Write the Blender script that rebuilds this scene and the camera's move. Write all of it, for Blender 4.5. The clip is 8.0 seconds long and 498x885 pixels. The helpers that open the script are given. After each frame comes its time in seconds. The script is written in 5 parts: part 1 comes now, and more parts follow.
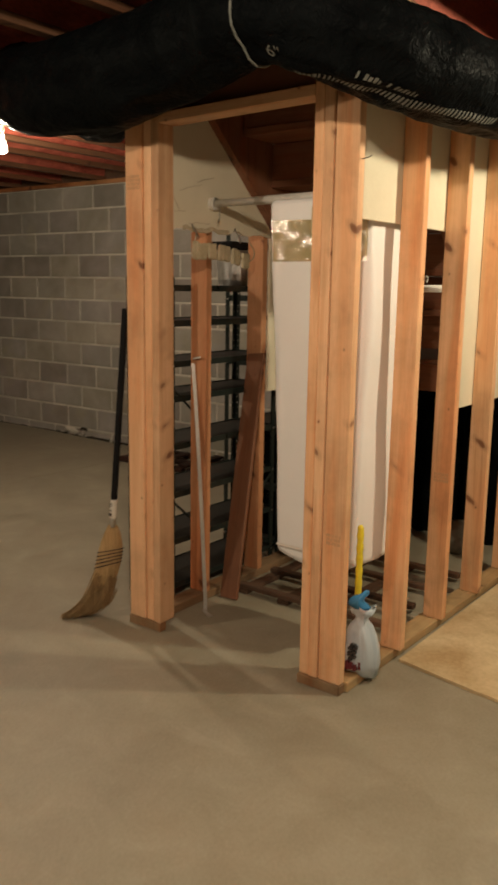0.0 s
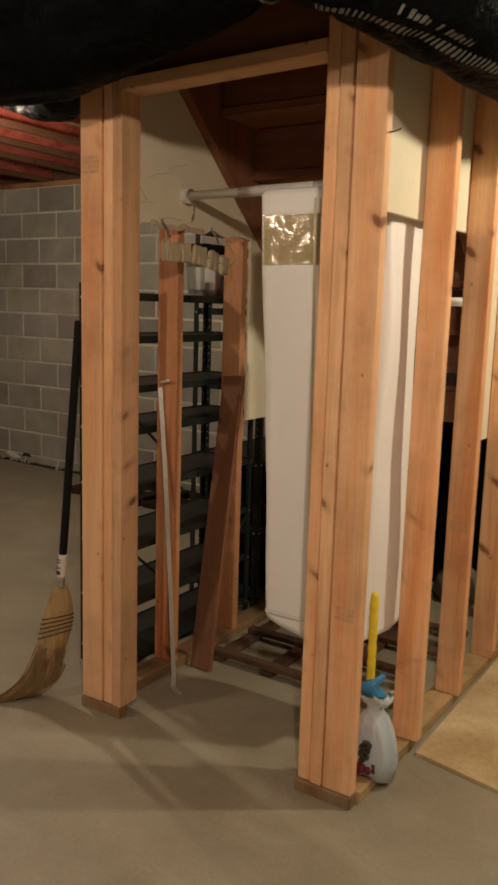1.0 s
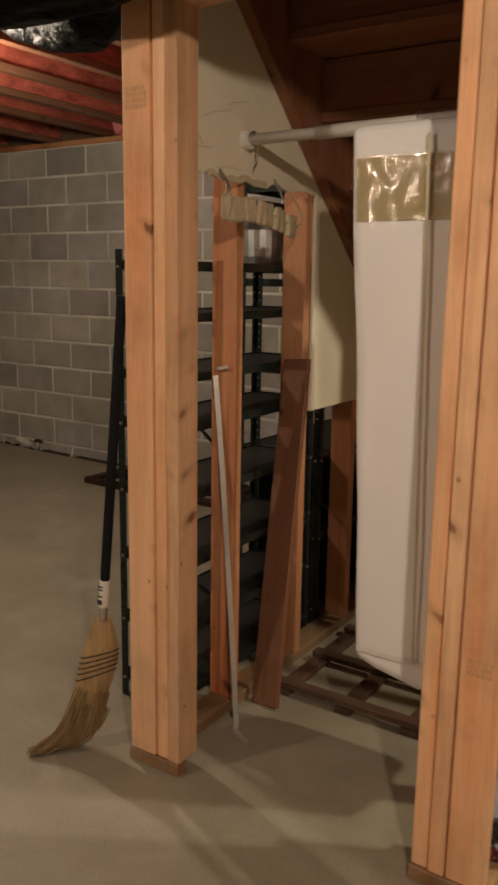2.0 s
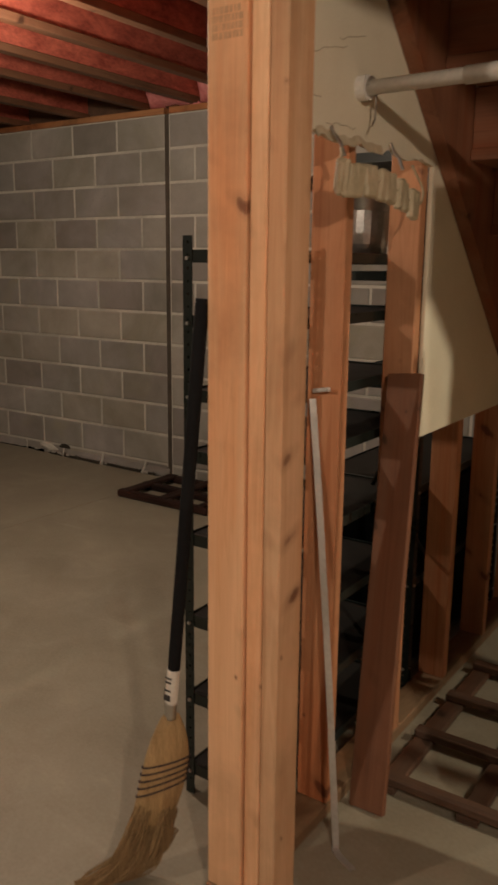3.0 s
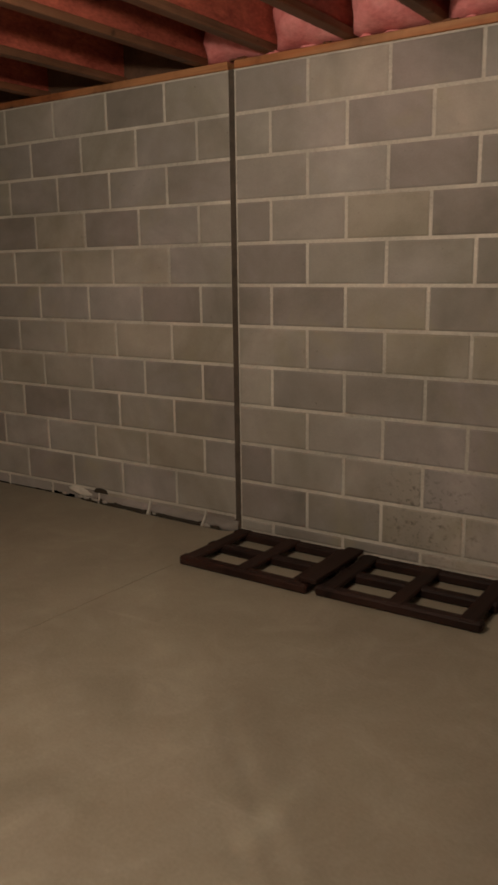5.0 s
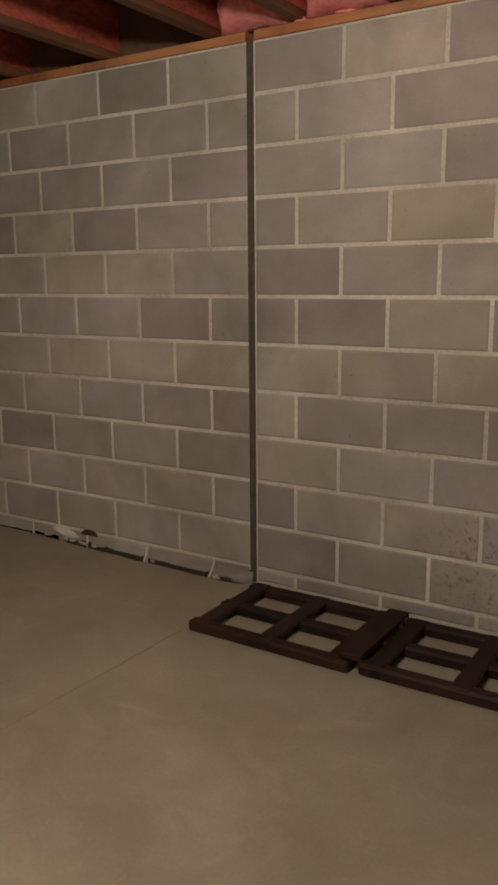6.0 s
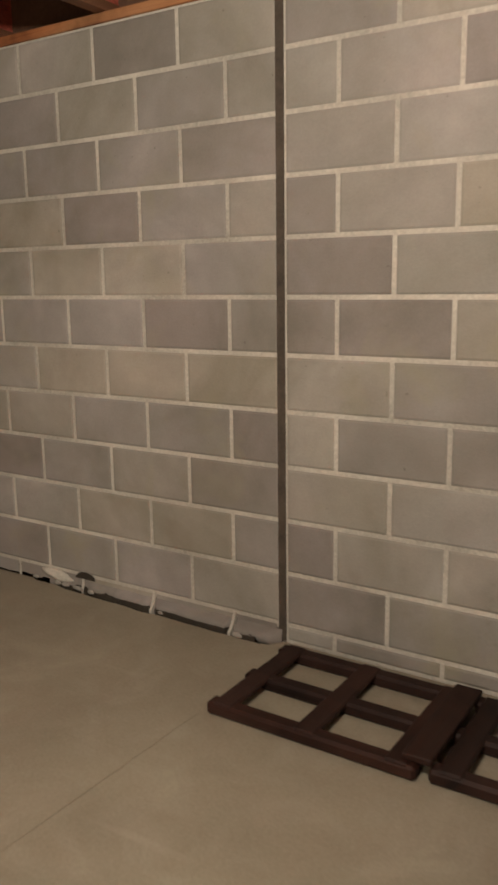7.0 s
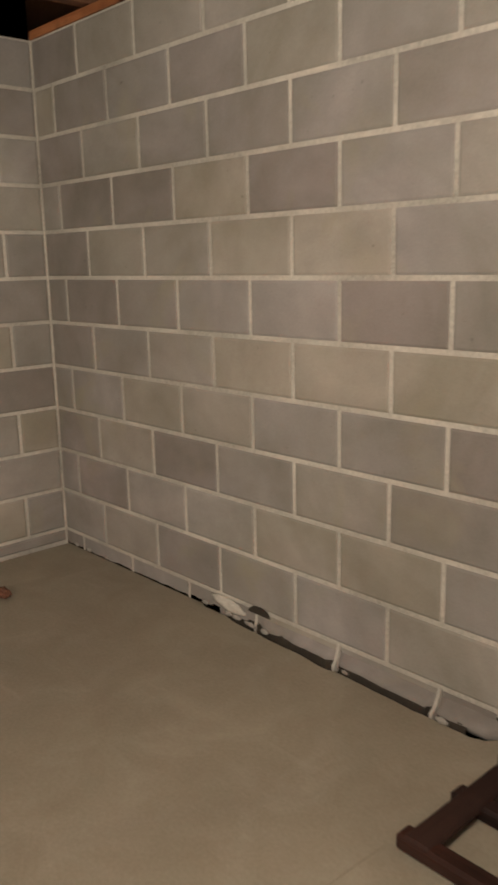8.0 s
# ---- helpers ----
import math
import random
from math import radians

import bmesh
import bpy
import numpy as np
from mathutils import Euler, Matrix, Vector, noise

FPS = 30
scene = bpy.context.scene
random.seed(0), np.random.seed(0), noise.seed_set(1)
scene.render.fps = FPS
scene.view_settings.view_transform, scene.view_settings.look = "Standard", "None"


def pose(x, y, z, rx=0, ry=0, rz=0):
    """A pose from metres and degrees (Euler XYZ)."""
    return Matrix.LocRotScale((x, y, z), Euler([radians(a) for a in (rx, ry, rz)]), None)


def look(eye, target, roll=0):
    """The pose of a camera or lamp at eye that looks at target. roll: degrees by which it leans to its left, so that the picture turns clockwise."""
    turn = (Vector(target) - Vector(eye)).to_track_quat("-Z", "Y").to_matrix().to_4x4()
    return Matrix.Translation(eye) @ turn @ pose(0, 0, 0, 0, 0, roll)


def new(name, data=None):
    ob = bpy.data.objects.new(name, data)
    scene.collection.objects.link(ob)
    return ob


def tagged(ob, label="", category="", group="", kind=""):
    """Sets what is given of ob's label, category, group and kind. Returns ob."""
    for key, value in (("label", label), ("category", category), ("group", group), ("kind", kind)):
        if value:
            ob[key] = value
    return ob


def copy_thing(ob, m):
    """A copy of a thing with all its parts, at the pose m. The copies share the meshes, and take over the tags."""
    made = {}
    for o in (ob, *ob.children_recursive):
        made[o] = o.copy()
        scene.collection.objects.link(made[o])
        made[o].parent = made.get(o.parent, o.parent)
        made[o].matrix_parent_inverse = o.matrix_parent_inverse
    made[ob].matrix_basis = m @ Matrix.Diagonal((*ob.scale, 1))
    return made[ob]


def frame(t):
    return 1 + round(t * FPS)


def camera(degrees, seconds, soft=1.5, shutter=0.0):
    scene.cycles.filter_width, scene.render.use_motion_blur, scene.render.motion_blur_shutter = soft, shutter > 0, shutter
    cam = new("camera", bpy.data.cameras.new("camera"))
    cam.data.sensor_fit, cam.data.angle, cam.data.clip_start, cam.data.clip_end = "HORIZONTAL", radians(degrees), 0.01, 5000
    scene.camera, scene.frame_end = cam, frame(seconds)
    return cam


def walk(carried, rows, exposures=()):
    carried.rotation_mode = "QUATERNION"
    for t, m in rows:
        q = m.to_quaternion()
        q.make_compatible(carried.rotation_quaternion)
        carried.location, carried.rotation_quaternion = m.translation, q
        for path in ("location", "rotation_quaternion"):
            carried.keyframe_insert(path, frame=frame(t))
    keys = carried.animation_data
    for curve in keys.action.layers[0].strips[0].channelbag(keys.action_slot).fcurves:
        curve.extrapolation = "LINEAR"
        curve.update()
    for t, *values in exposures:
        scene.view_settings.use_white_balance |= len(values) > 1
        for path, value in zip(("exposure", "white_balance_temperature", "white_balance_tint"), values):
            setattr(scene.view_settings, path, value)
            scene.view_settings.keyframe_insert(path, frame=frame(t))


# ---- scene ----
cam = camera(33.9, 8.0, 2.9, 0.4)
PATH = [
    (0, (4.888, -5.22, 1.41), (3.708, -3.649, 1.036), 0.9),
    (0.5, (4.634, -5.025, 1.393), (3.55, -3.377, 1.058), 0.5),
    (1, (4.425, -4.804, 1.379), (3.347, -3.151, 1.05), 1.7),
    (1.2, (4.33, -4.744, 1.361), (3.265, -3.083, 1.035), 1.7),
    (2.3, (3.814, -4.382, 1.382), (2.723, -2.758, 0.964), 0.3),
    (2.5, (3.716, -4.297, 1.391), (2.602, -2.689, 0.97), 0.1),
    (3, (3.459, -4.133, 1.383), (2.359, -2.519, 0.957), 0.6),
    (3.5, (3.192, -4.003, 1.382), (2.128, -2.366, 0.949), -0.4),
    (4, (2.953, -3.822, 1.379), (1.9, -2.182, 0.929), -1.1),
    (4.5, (2.715, -3.625, 1.382), (1.625, -2.004, 0.949), -0.8),
    (5, (2.416, -3.441, 1.359), (1.316, -1.825, 0.939), -0.8),
    (6.5, (1.686, -2.764, 1.338), (0.644, -1.102, 0.952), -0.4),
    (7, (1.473, -2.509, 1.328), (0.412, -0.859, 0.939), -0.8),
    (7.5, (1.267, -2.205, 1.341), (-0.013, -0.724, 0.932), -1.0),
    (8, (1.067, -1.937, 1.329), (-0.374, -0.62, 0.893), -1.3),
]
EXPOSURES = [(0.0, 0.0, 6500, 6), (0.5, -0.13, 6440, 6), (1.0, -0.17, 6380, 7), (2.5, 0.0, 6200, 12), (3.5, -0.10, 6420, 14), (4.5, 0.08, 6270, 13), (5.2, 0.15, 6150, 12), (6.3, 0.66, 5850, 10), (7.0, 1.08, 5800, 9), (7.5, 1.02, 5750, 8), (8.0, 1.28, 5700, 8)]
walk(cam, [(t, look(eye, target, roll)) for t, eye, target, roll in PATH], EXPOSURES)

# ---- light: bare bulbs under the joists ----
world = bpy.data.worlds.new("world")
scene.world = world
world.use_nodes = True
world.node_tree.nodes["Background"].inputs[0].default_value = (0.9, 0.75, 0.6, 1)
world.node_tree.nodes["Background"].inputs[1].default_value = 0.0
WARM = (1.0, 0.81, 0.60)
PALE = (1.0, 0.87, 0.62)
BULBS = [((0.835, -2.20, 2.16), 62.0, WARM), ((4.73, -1.985, 2.14), 84.0, PALE), ((4.525, -4.75, 2.236), 108.0, WARM), ((1.245, -5.4, 2.236), 77.0, WARM)]
for place, watts, tone in BULBS:
    lamp = bpy.data.lights.new("bulb_light", "POINT")
    lamp.energy, lamp.color, lamp.shadow_soft_size = watts, tone, 0.045
    lob = new("bulb_light", lamp)
    lob.location = place

# ---- materials ----


def nodes_of(name):
    m = bpy.data.materials.new(name)
    m.use_nodes = True
    return m, m.node_tree.nodes, m.node_tree.links, m.node_tree.nodes["Principled BSDF"]


def mapped(n, l, scale, shift=True):
    """Object coordinates, stretched, moved by the object's own random number."""
    tc, mp = n.new("ShaderNodeTexCoord"), n.new("ShaderNodeMapping")
    mp.inputs["Scale"].default_value = scale
    l.new(tc.outputs["Object"], mp.inputs["Vector"])
    if shift:
        info, add = n.new("ShaderNodeObjectInfo"), n.new("ShaderNodeVectorMath")
        add.operation = "MULTIPLY_ADD"
        add.inputs[0].default_value = (37.0, 19.0, 53.0)
        l.new(info.outputs["Random"], add.inputs[1])
        l.new(mp.outputs["Vector"], add.inputs[2])
        return add.outputs[0]
    return mp.outputs["Vector"]


def noise_tex(n, l, vec, scale, detail=4.0, rough=0.55, dist=0.0):
    t = n.new("ShaderNodeTexNoise")
    t.inputs["Scale"].default_value, t.inputs["Detail"].default_value = scale, detail
    t.inputs["Roughness"].default_value, t.inputs["Distortion"].default_value = rough, dist
    l.new(vec, t.inputs["Vector"])
    return t.outputs["Fac"]


def ramp(n, l, fac, stops):
    r = n.new("ShaderNodeValToRGB")
    while len(r.color_ramp.elements) < len(stops):
        r.color_ramp.elements.new(0.5)
    for e, (p, c) in zip(r.color_ramp.elements, stops):
        e.position, e.color = p, (*c, 1) if len(c) == 3 else c
    l.new(fac, r.inputs["Fac"])
    return r.outputs["Color"]


def mix(n, l, fac, a, b, mode="MIX"):
    x = n.new("ShaderNodeMix")
    x.data_type, x.blend_type = "RGBA", mode
    for sock, v in ((x.inputs[0], fac), (x.inputs[6], a), (x.inputs[7], b)):
        if isinstance(v, (int, float)):
            sock.default_value = v
        elif isinstance(v, tuple):
            sock.default_value = (*v, 1)
        else:
            l.new(v, sock)
    return x.outputs[2]


def bump(n, l, p, height, strength, dist=0.01):
    b = n.new("ShaderNodeBump")
    b.inputs["Strength"].default_value, b.inputs["Distance"].default_value = strength, dist
    l.new(height, b.inputs["Height"])
    l.new(b.outputs["Normal"], p.inputs["Normal"])


def tinted(n, l, colour, amount):
    """Each object a little lighter or darker than the next."""
    info, mr = n.new("ShaderNodeObjectInfo"), n.new("ShaderNodeMapRange")
    mr.inputs["To Min"].default_value, mr.inputs["To Max"].default_value = 1 - amount, 1 + amount
    l.new(info.outputs["Random"], mr.inputs["Value"])
    v = n.new("ShaderNodeVectorMath")
    v.operation = "SCALE"
    l.new(colour, v.inputs[0])
    l.new(mr.outputs[0], v.inputs["Scale"])
    return v.outputs[0]


def surf(name, c1, c2, scale=6.0, rough=0.6, bumps=0.2, fine=60.0, stretch=(1, 1, 1), metal=0.0, vary=0.0, shift=True, spec=0.5, speck=0.22):
    """A plain surface: broad stains between two colours, fine grain over them."""
    m, n, l, p = nodes_of(name)
    vec = mapped(n, l, stretch, shift)
    broad, grain = noise_tex(n, l, vec, scale, 5, 0.6, 0.3), noise_tex(n, l, vec, fine, 3, 0.6)
    col = ramp(n, l, broad, [(0.32, c1), (0.68, c2)])
    col = mix(n, l, speck, col, ramp(n, l, grain, [(0.3, tuple(0.55 * v for v in c1)), (0.7, tuple(min(1, 1.25 * v) for v in c2))]))
    if vary:
        col = tinted(n, l, col, vary)
    l.new(col, p.inputs["Base Color"])
    rr = n.new("ShaderNodeMapRange")
    rr.inputs["To Min"].default_value, rr.inputs["To Max"].default_value = max(0.03, rough - 0.1), min(1, rough + 0.1)
    l.new(broad, rr.inputs["Value"])
    l.new(rr.outputs[0], p.inputs["Roughness"])
    p.inputs["Metallic"].default_value, p.inputs["Specular IOR Level"].default_value = metal, spec
    if bumps:
        bump(n, l, p, grain, bumps, 0.004)
    return m


def wood(name, light, dark, knot, rough=0.62, vary=0.12, stain=0.3, spec=0.35):
    """Sawn softwood, its grain along the local z axis, with knots and smudges."""
    m, n, l, p = nodes_of(name)
    vec = mapped(n, l, (1, 1, 1))
    long = mapped(n, l, (26.0, 26.0, 0.9))
    rings = noise_tex(n, l, long, 1.0, 3, 0.5, 1.4)
    fibre = noise_tex(n, l, mapped(n, l, (240.0, 240.0, 5.0)), 1.0, 2, 0.6)
    col = ramp(n, l, rings, [(0.28, dark), (0.44, light), (0.5, tuple(0.6 * a + 0.4 * b for a, b in zip(light, dark))), (0.54, light), (0.64, tuple(0.75 * a + 0.25 * b for a, b in zip(light, dark))), (0.74, light)])
    col = mix(n, l, 0.16, col, ramp(n, l, fibre, [(0.3, dark), (0.7, tuple(min(1, 1.15 * v) for v in light))]))
    heart = ramp(n, l, noise_tex(n, l, mapped(n, l, (9.0, 9.0, 0.55)), 1.0, 3, 0.55, 0.6), [(0.36, (1.0, 0.80, 0.68)), (0.50, (1, 1, 1)), (0.62, (1.10, 1.18, 1.26))])
    col = mix(n, l, 1.0, col, heart, "MULTIPLY")
    tc, tilt = n.new("ShaderNodeTexCoord"), n.new("ShaderNodeMapping")
    tilt.vector_type = "TEXTURE"
    tilt.inputs["Rotation"].default_value, tilt.inputs["Scale"].default_value = (0.55, 0.6, 0.3), (0.25, 0.25, 0.095)
    l.new(tc.outputs["Object"], tilt.inputs["Vector"])
    info, move = n.new("ShaderNodeObjectInfo"), n.new("ShaderNodeVectorMath")
    move.operation = "MULTIPLY_ADD"
    move.inputs[0].default_value = (41.0, 23.0, 67.0)
    l.new(info.outputs["Random"], move.inputs[1])
    l.new(tilt.outputs["Vector"], move.inputs[2])
    for vec_in, size, strength in ((move.outputs[0], 1.0, 0.92), (mapped(n, l, (11.0, 11.0, 8.0)), 0.36, 0.75)):
        vor = n.new("ShaderNodeTexVoronoi")
        vor.inputs["Scale"].default_value = 1.0
        l.new(vec_in, vor.inputs["Vector"])
        dist = n.new("ShaderNodeMath")
        dist.operation = "MULTIPLY_ADD"
        dist.inputs[1].default_value = 0.14 * size
        l.new(rings, dist.inputs[0])
        l.new(vor.outputs["Distance"], dist.inputs[2])
        spot = ramp(n, l, dist.outputs[0], [(0.13 * size, (strength,) * 3), (0.17 * size, (0.75 * strength,) * 3), (0.19 * size, (0.28 * strength,) * 3), (0.30 * size, (0, 0, 0))])
        col = mix(n, l, spot, col, knot)
    smudge = ramp(n, l, noise_tex(n, l, vec, 3.2, 5, 0.65), [(0.45, (1, 1, 1)), (0.75, (1 - stain, 1 - stain, 1 - stain))])
    col = mix(n, l, 1.0, col, smudge, "MULTIPLY")
    col = tinted(n, l, col, vary)
    l.new(col, p.inputs["Base Color"])
    p.inputs["Roughness"].default_value, p.inputs["Specular IOR Level"].default_value = rough, spec
    bump(n, l, p, fibre, 0.25, 0.002)
    return m


M_stud = wood("stud_wood", (0.74, 0.44, 0.245), (0.58, 0.295, 0.145), (0.20, 0.075, 0.035), vary=0.17)
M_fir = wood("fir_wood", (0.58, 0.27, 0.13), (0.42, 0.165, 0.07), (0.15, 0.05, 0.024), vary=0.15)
M_plate = wood("plate_wood", (0.42, 0.27, 0.13), (0.31, 0.18, 0.08), (0.13, 0.06, 0.03), stain=0.45)
# dirty plate ends, and the left plate with its shade in the colour
M_sole = wood("soiled_shaded_wood", (0.30, 0.185, 0.10), (0.20, 0.115, 0.06), (0.09, 0.04, 0.02), stain=0.6)
M_stair = wood("stair_wood", (0.25, 0.105, 0.055), (0.155, 0.058, 0.03), (0.06, 0.025, 0.015))
M_dark = wood("dark_board", (0.22, 0.105, 0.058), (0.155, 0.07, 0.038), (0.06, 0.03, 0.016), rough=0.6)
M_lattice = wood("lattice_wood", (0.034, 0.0155, 0.011), (0.013, 0.007, 0.0055), (0.012, 0.006, 0.005), rough=0.6, vary=0.4, spec=0.2, stain=0.7)
M_pallet = wood("pallet_wood", (0.115, 0.064, 0.04), (0.07, 0.038, 0.025), (0.04, 0.02, 0.012), vary=0.25)
M_flange = wood("flange_wood", (0.19, 0.088, 0.046), (0.12, 0.052, 0.028), (0.05, 0.022, 0.012), stain=0.5)
M_sill = wood("sill_wood", (0.42, 0.20, 0.085), (0.27, 0.11, 0.05), (0.08, 0.03, 0.016), stain=0.6)
M_web = surf("strand_board", (0.20, 0.034, 0.024), (0.58, 0.15, 0.095), 11, 0.6, 0.5, 60, (1, 0.6, 1.5), vary=0.14, speck=0.3)
M_sub = surf("subfloor", (0.10, 0.055, 0.035), (0.17, 0.095, 0.055), 9, 0.8, 0.3, 60)
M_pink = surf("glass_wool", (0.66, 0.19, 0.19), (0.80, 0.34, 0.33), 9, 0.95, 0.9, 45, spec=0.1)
# the same wool, its colour dimmed for the shade in the joist bays
M_pinkdim = surf("shaded_wool", (0.28, 0.085, 0.08), (0.44, 0.17, 0.15), 8, 0.95, 0.9, 40, spec=0.1)
M_mortar = surf("mortar", (0.35, 0.335, 0.29), (0.68, 0.64, 0.56), 2.0, 0.95, 0.5, 90, shift=False, spec=0.2)
M_joint = surf("joint_filler", (0.05, 0.04, 0.03), (0.10, 0.08, 0.06), 10, 0.9, 0.3, 80)
M_plain = surf("plain_wall", (0.30, 0.28, 0.25), (0.36, 0.335, 0.30), 4, 0.95, 0.4, 80)
M_drywall = surf("drywall_board", (0.68, 0.61, 0.46), (0.78, 0.71, 0.555), 2.5, 0.9, 0.08, 160, speck=0.07)
M_scuff = surf("gouge", (0.42, 0.35, 0.24), (0.52, 0.44, 0.31), 14, 0.9, 0.2, 80)
M_kraft = surf("kraft_paper", (0.46, 0.36, 0.23), (0.62, 0.53, 0.38), 14, 0.9, 0.3, 80)
M_pan = surf("shelf_panel", (0.012, 0.011, 0.010), (0.02, 0.018, 0.016), 8, 0.55, 0.05, 120, spec=0.2)
M_steel = surf("shelf_steel", (0.012, 0.018, 0.016), (0.020, 0.027, 0.024), 8, 0.30, 0.03, 120, spec=0.3)
M_bolt = surf("bolt_zinc", (0.55, 0.54, 0.52), (0.7, 0.69, 0.66), 30, 0.3, 0.05, 200, metal=1.0)
M_tin = surf("tin", (0.5, 0.5, 0.49), (0.65, 0.64, 0.62), 12, 0.32, 0.05, 100, metal=1.0)
M_alu = surf("trim_metal", (0.48, 0.46, 0.43), (0.58, 0.56, 0.52), 10, 0.32, 0.05, 100, metal=0.45)
M_white = surf("white_plastic", (0.66, 0.63, 0.58), (0.74, 0.71, 0.66), 8, 0.4, 0.05, 90)
M_vinyl = surf("bag_vinyl", (0.81, 0.79, 0.785), (0.86, 0.84, 0.835), 3, 0.45, 0.02, 160, speck=0.03)
M_zip = surf("zip_tape", (0.50, 0.43, 0.27), (0.62, 0.55, 0.38), 5, 0.55, 0.04, 120, speck=0.05)
M_hem = surf("bag_hem", (0.70, 0.65, 0.60), (0.76, 0.72, 0.67), 5, 0.55, 0.04, 120, speck=0.05)
M_cloth = surf("cloth_inside", (0.40, 0.335, 0.17), (0.56, 0.48, 0.31), 9, 0.9, 0.05, 120, speck=0.05)
M_black = surf("black_foam", (0.007, 0.007, 0.008), (0.012, 0.012, 0.013), 10, 0.85, 0.3, 140, spec=0.15)
M_straw = surf("broom_straw", (0.29, 0.18, 0.075), (0.56, 0.38, 0.18), 3.5, 0.75, 0.9, 40, (14, 14, 0.9), speck=0.35)
M_straw_end = surf("soiled_straw", (0.17, 0.105, 0.045), (0.40, 0.26, 0.12), 3.5, 0.8, 0.9, 40, (14, 14, 0.9), speck=0.35)
M_stitch = surf("stitch", (0.03, 0.018, 0.02), (0.05, 0.03, 0.03), 20, 0.8, 0.2, 90)
M_paper = surf("label_paper", (0.66, 0.62, 0.55), (0.74, 0.70, 0.63), 10, 0.7, 0.1, 90)
M_ink = surf("ink", (0.03, 0.028, 0.028), (0.05, 0.045, 0.045), 20, 0.7, 0.0, 60)
M_print = surf("duct_print", (0.10, 0.104, 0.09), (0.18, 0.184, 0.165), 40, 0.6, 0.0, 60)
M_cream = surf("cream_clip", (0.40, 0.335, 0.21), (0.52, 0.44, 0.30), 14, 0.6, 0.3, 60)
M_yellow = surf("yellow_plastic", (0.78, 0.61, 0.03), (0.86, 0.70, 0.05), 10, 0.4, 0.05, 60)
M_blue = surf("blue_plastic", (0.04, 0.22, 0.48), (0.07, 0.30, 0.58), 10, 0.42, 0.05, 60)
M_red = surf("red_print", (0.11, 0.018, 0.028), (0.17, 0.03, 0.042), 20, 0.6, 0.0, 60)
M_ply = surf("plywood", (0.43, 0.29, 0.14), (0.70, 0.56, 0.35), 3.4, 0.8, 0.25, 60, speck=0.14)
M_rust = surf("scrap", (0.12, 0.05, 0.03), (0.2, 0.09, 0.05), 20, 0.8, 0.4, 80)
M_crumb = surf("mortar_crumb", (0.27, 0.25, 0.215), (0.43, 0.40, 0.355), 14, 0.95, 0.6, 60)
M_sack = surf("sack_cloth", (0.13, 0.115, 0.09), (0.19, 0.17, 0.135), 8, 0.9, 0.4, 60)
# earth below the slab, and the painted shade along the wall's foot
M_soil_shade = surf("slab_gap", (0.025, 0.02, 0.015), (0.05, 0.04, 0.028), 14, 0.95, 0.4, 60)
M_crackline = surf("crack_line", (0.275, 0.240, 0.176), (0.305, 0.268, 0.198), 9, 0.8, 0.2, 60)
M_stamp = surf("stamp_ink", (0.52, 0.29, 0.15), (0.60, 0.345, 0.185), 30, 0.7, 0.0, 60)
M_brass = surf("bulb_socket", (0.5, 0.48, 0.44), (0.6, 0.58, 0.53), 10, 0.4, 0.05, 60)


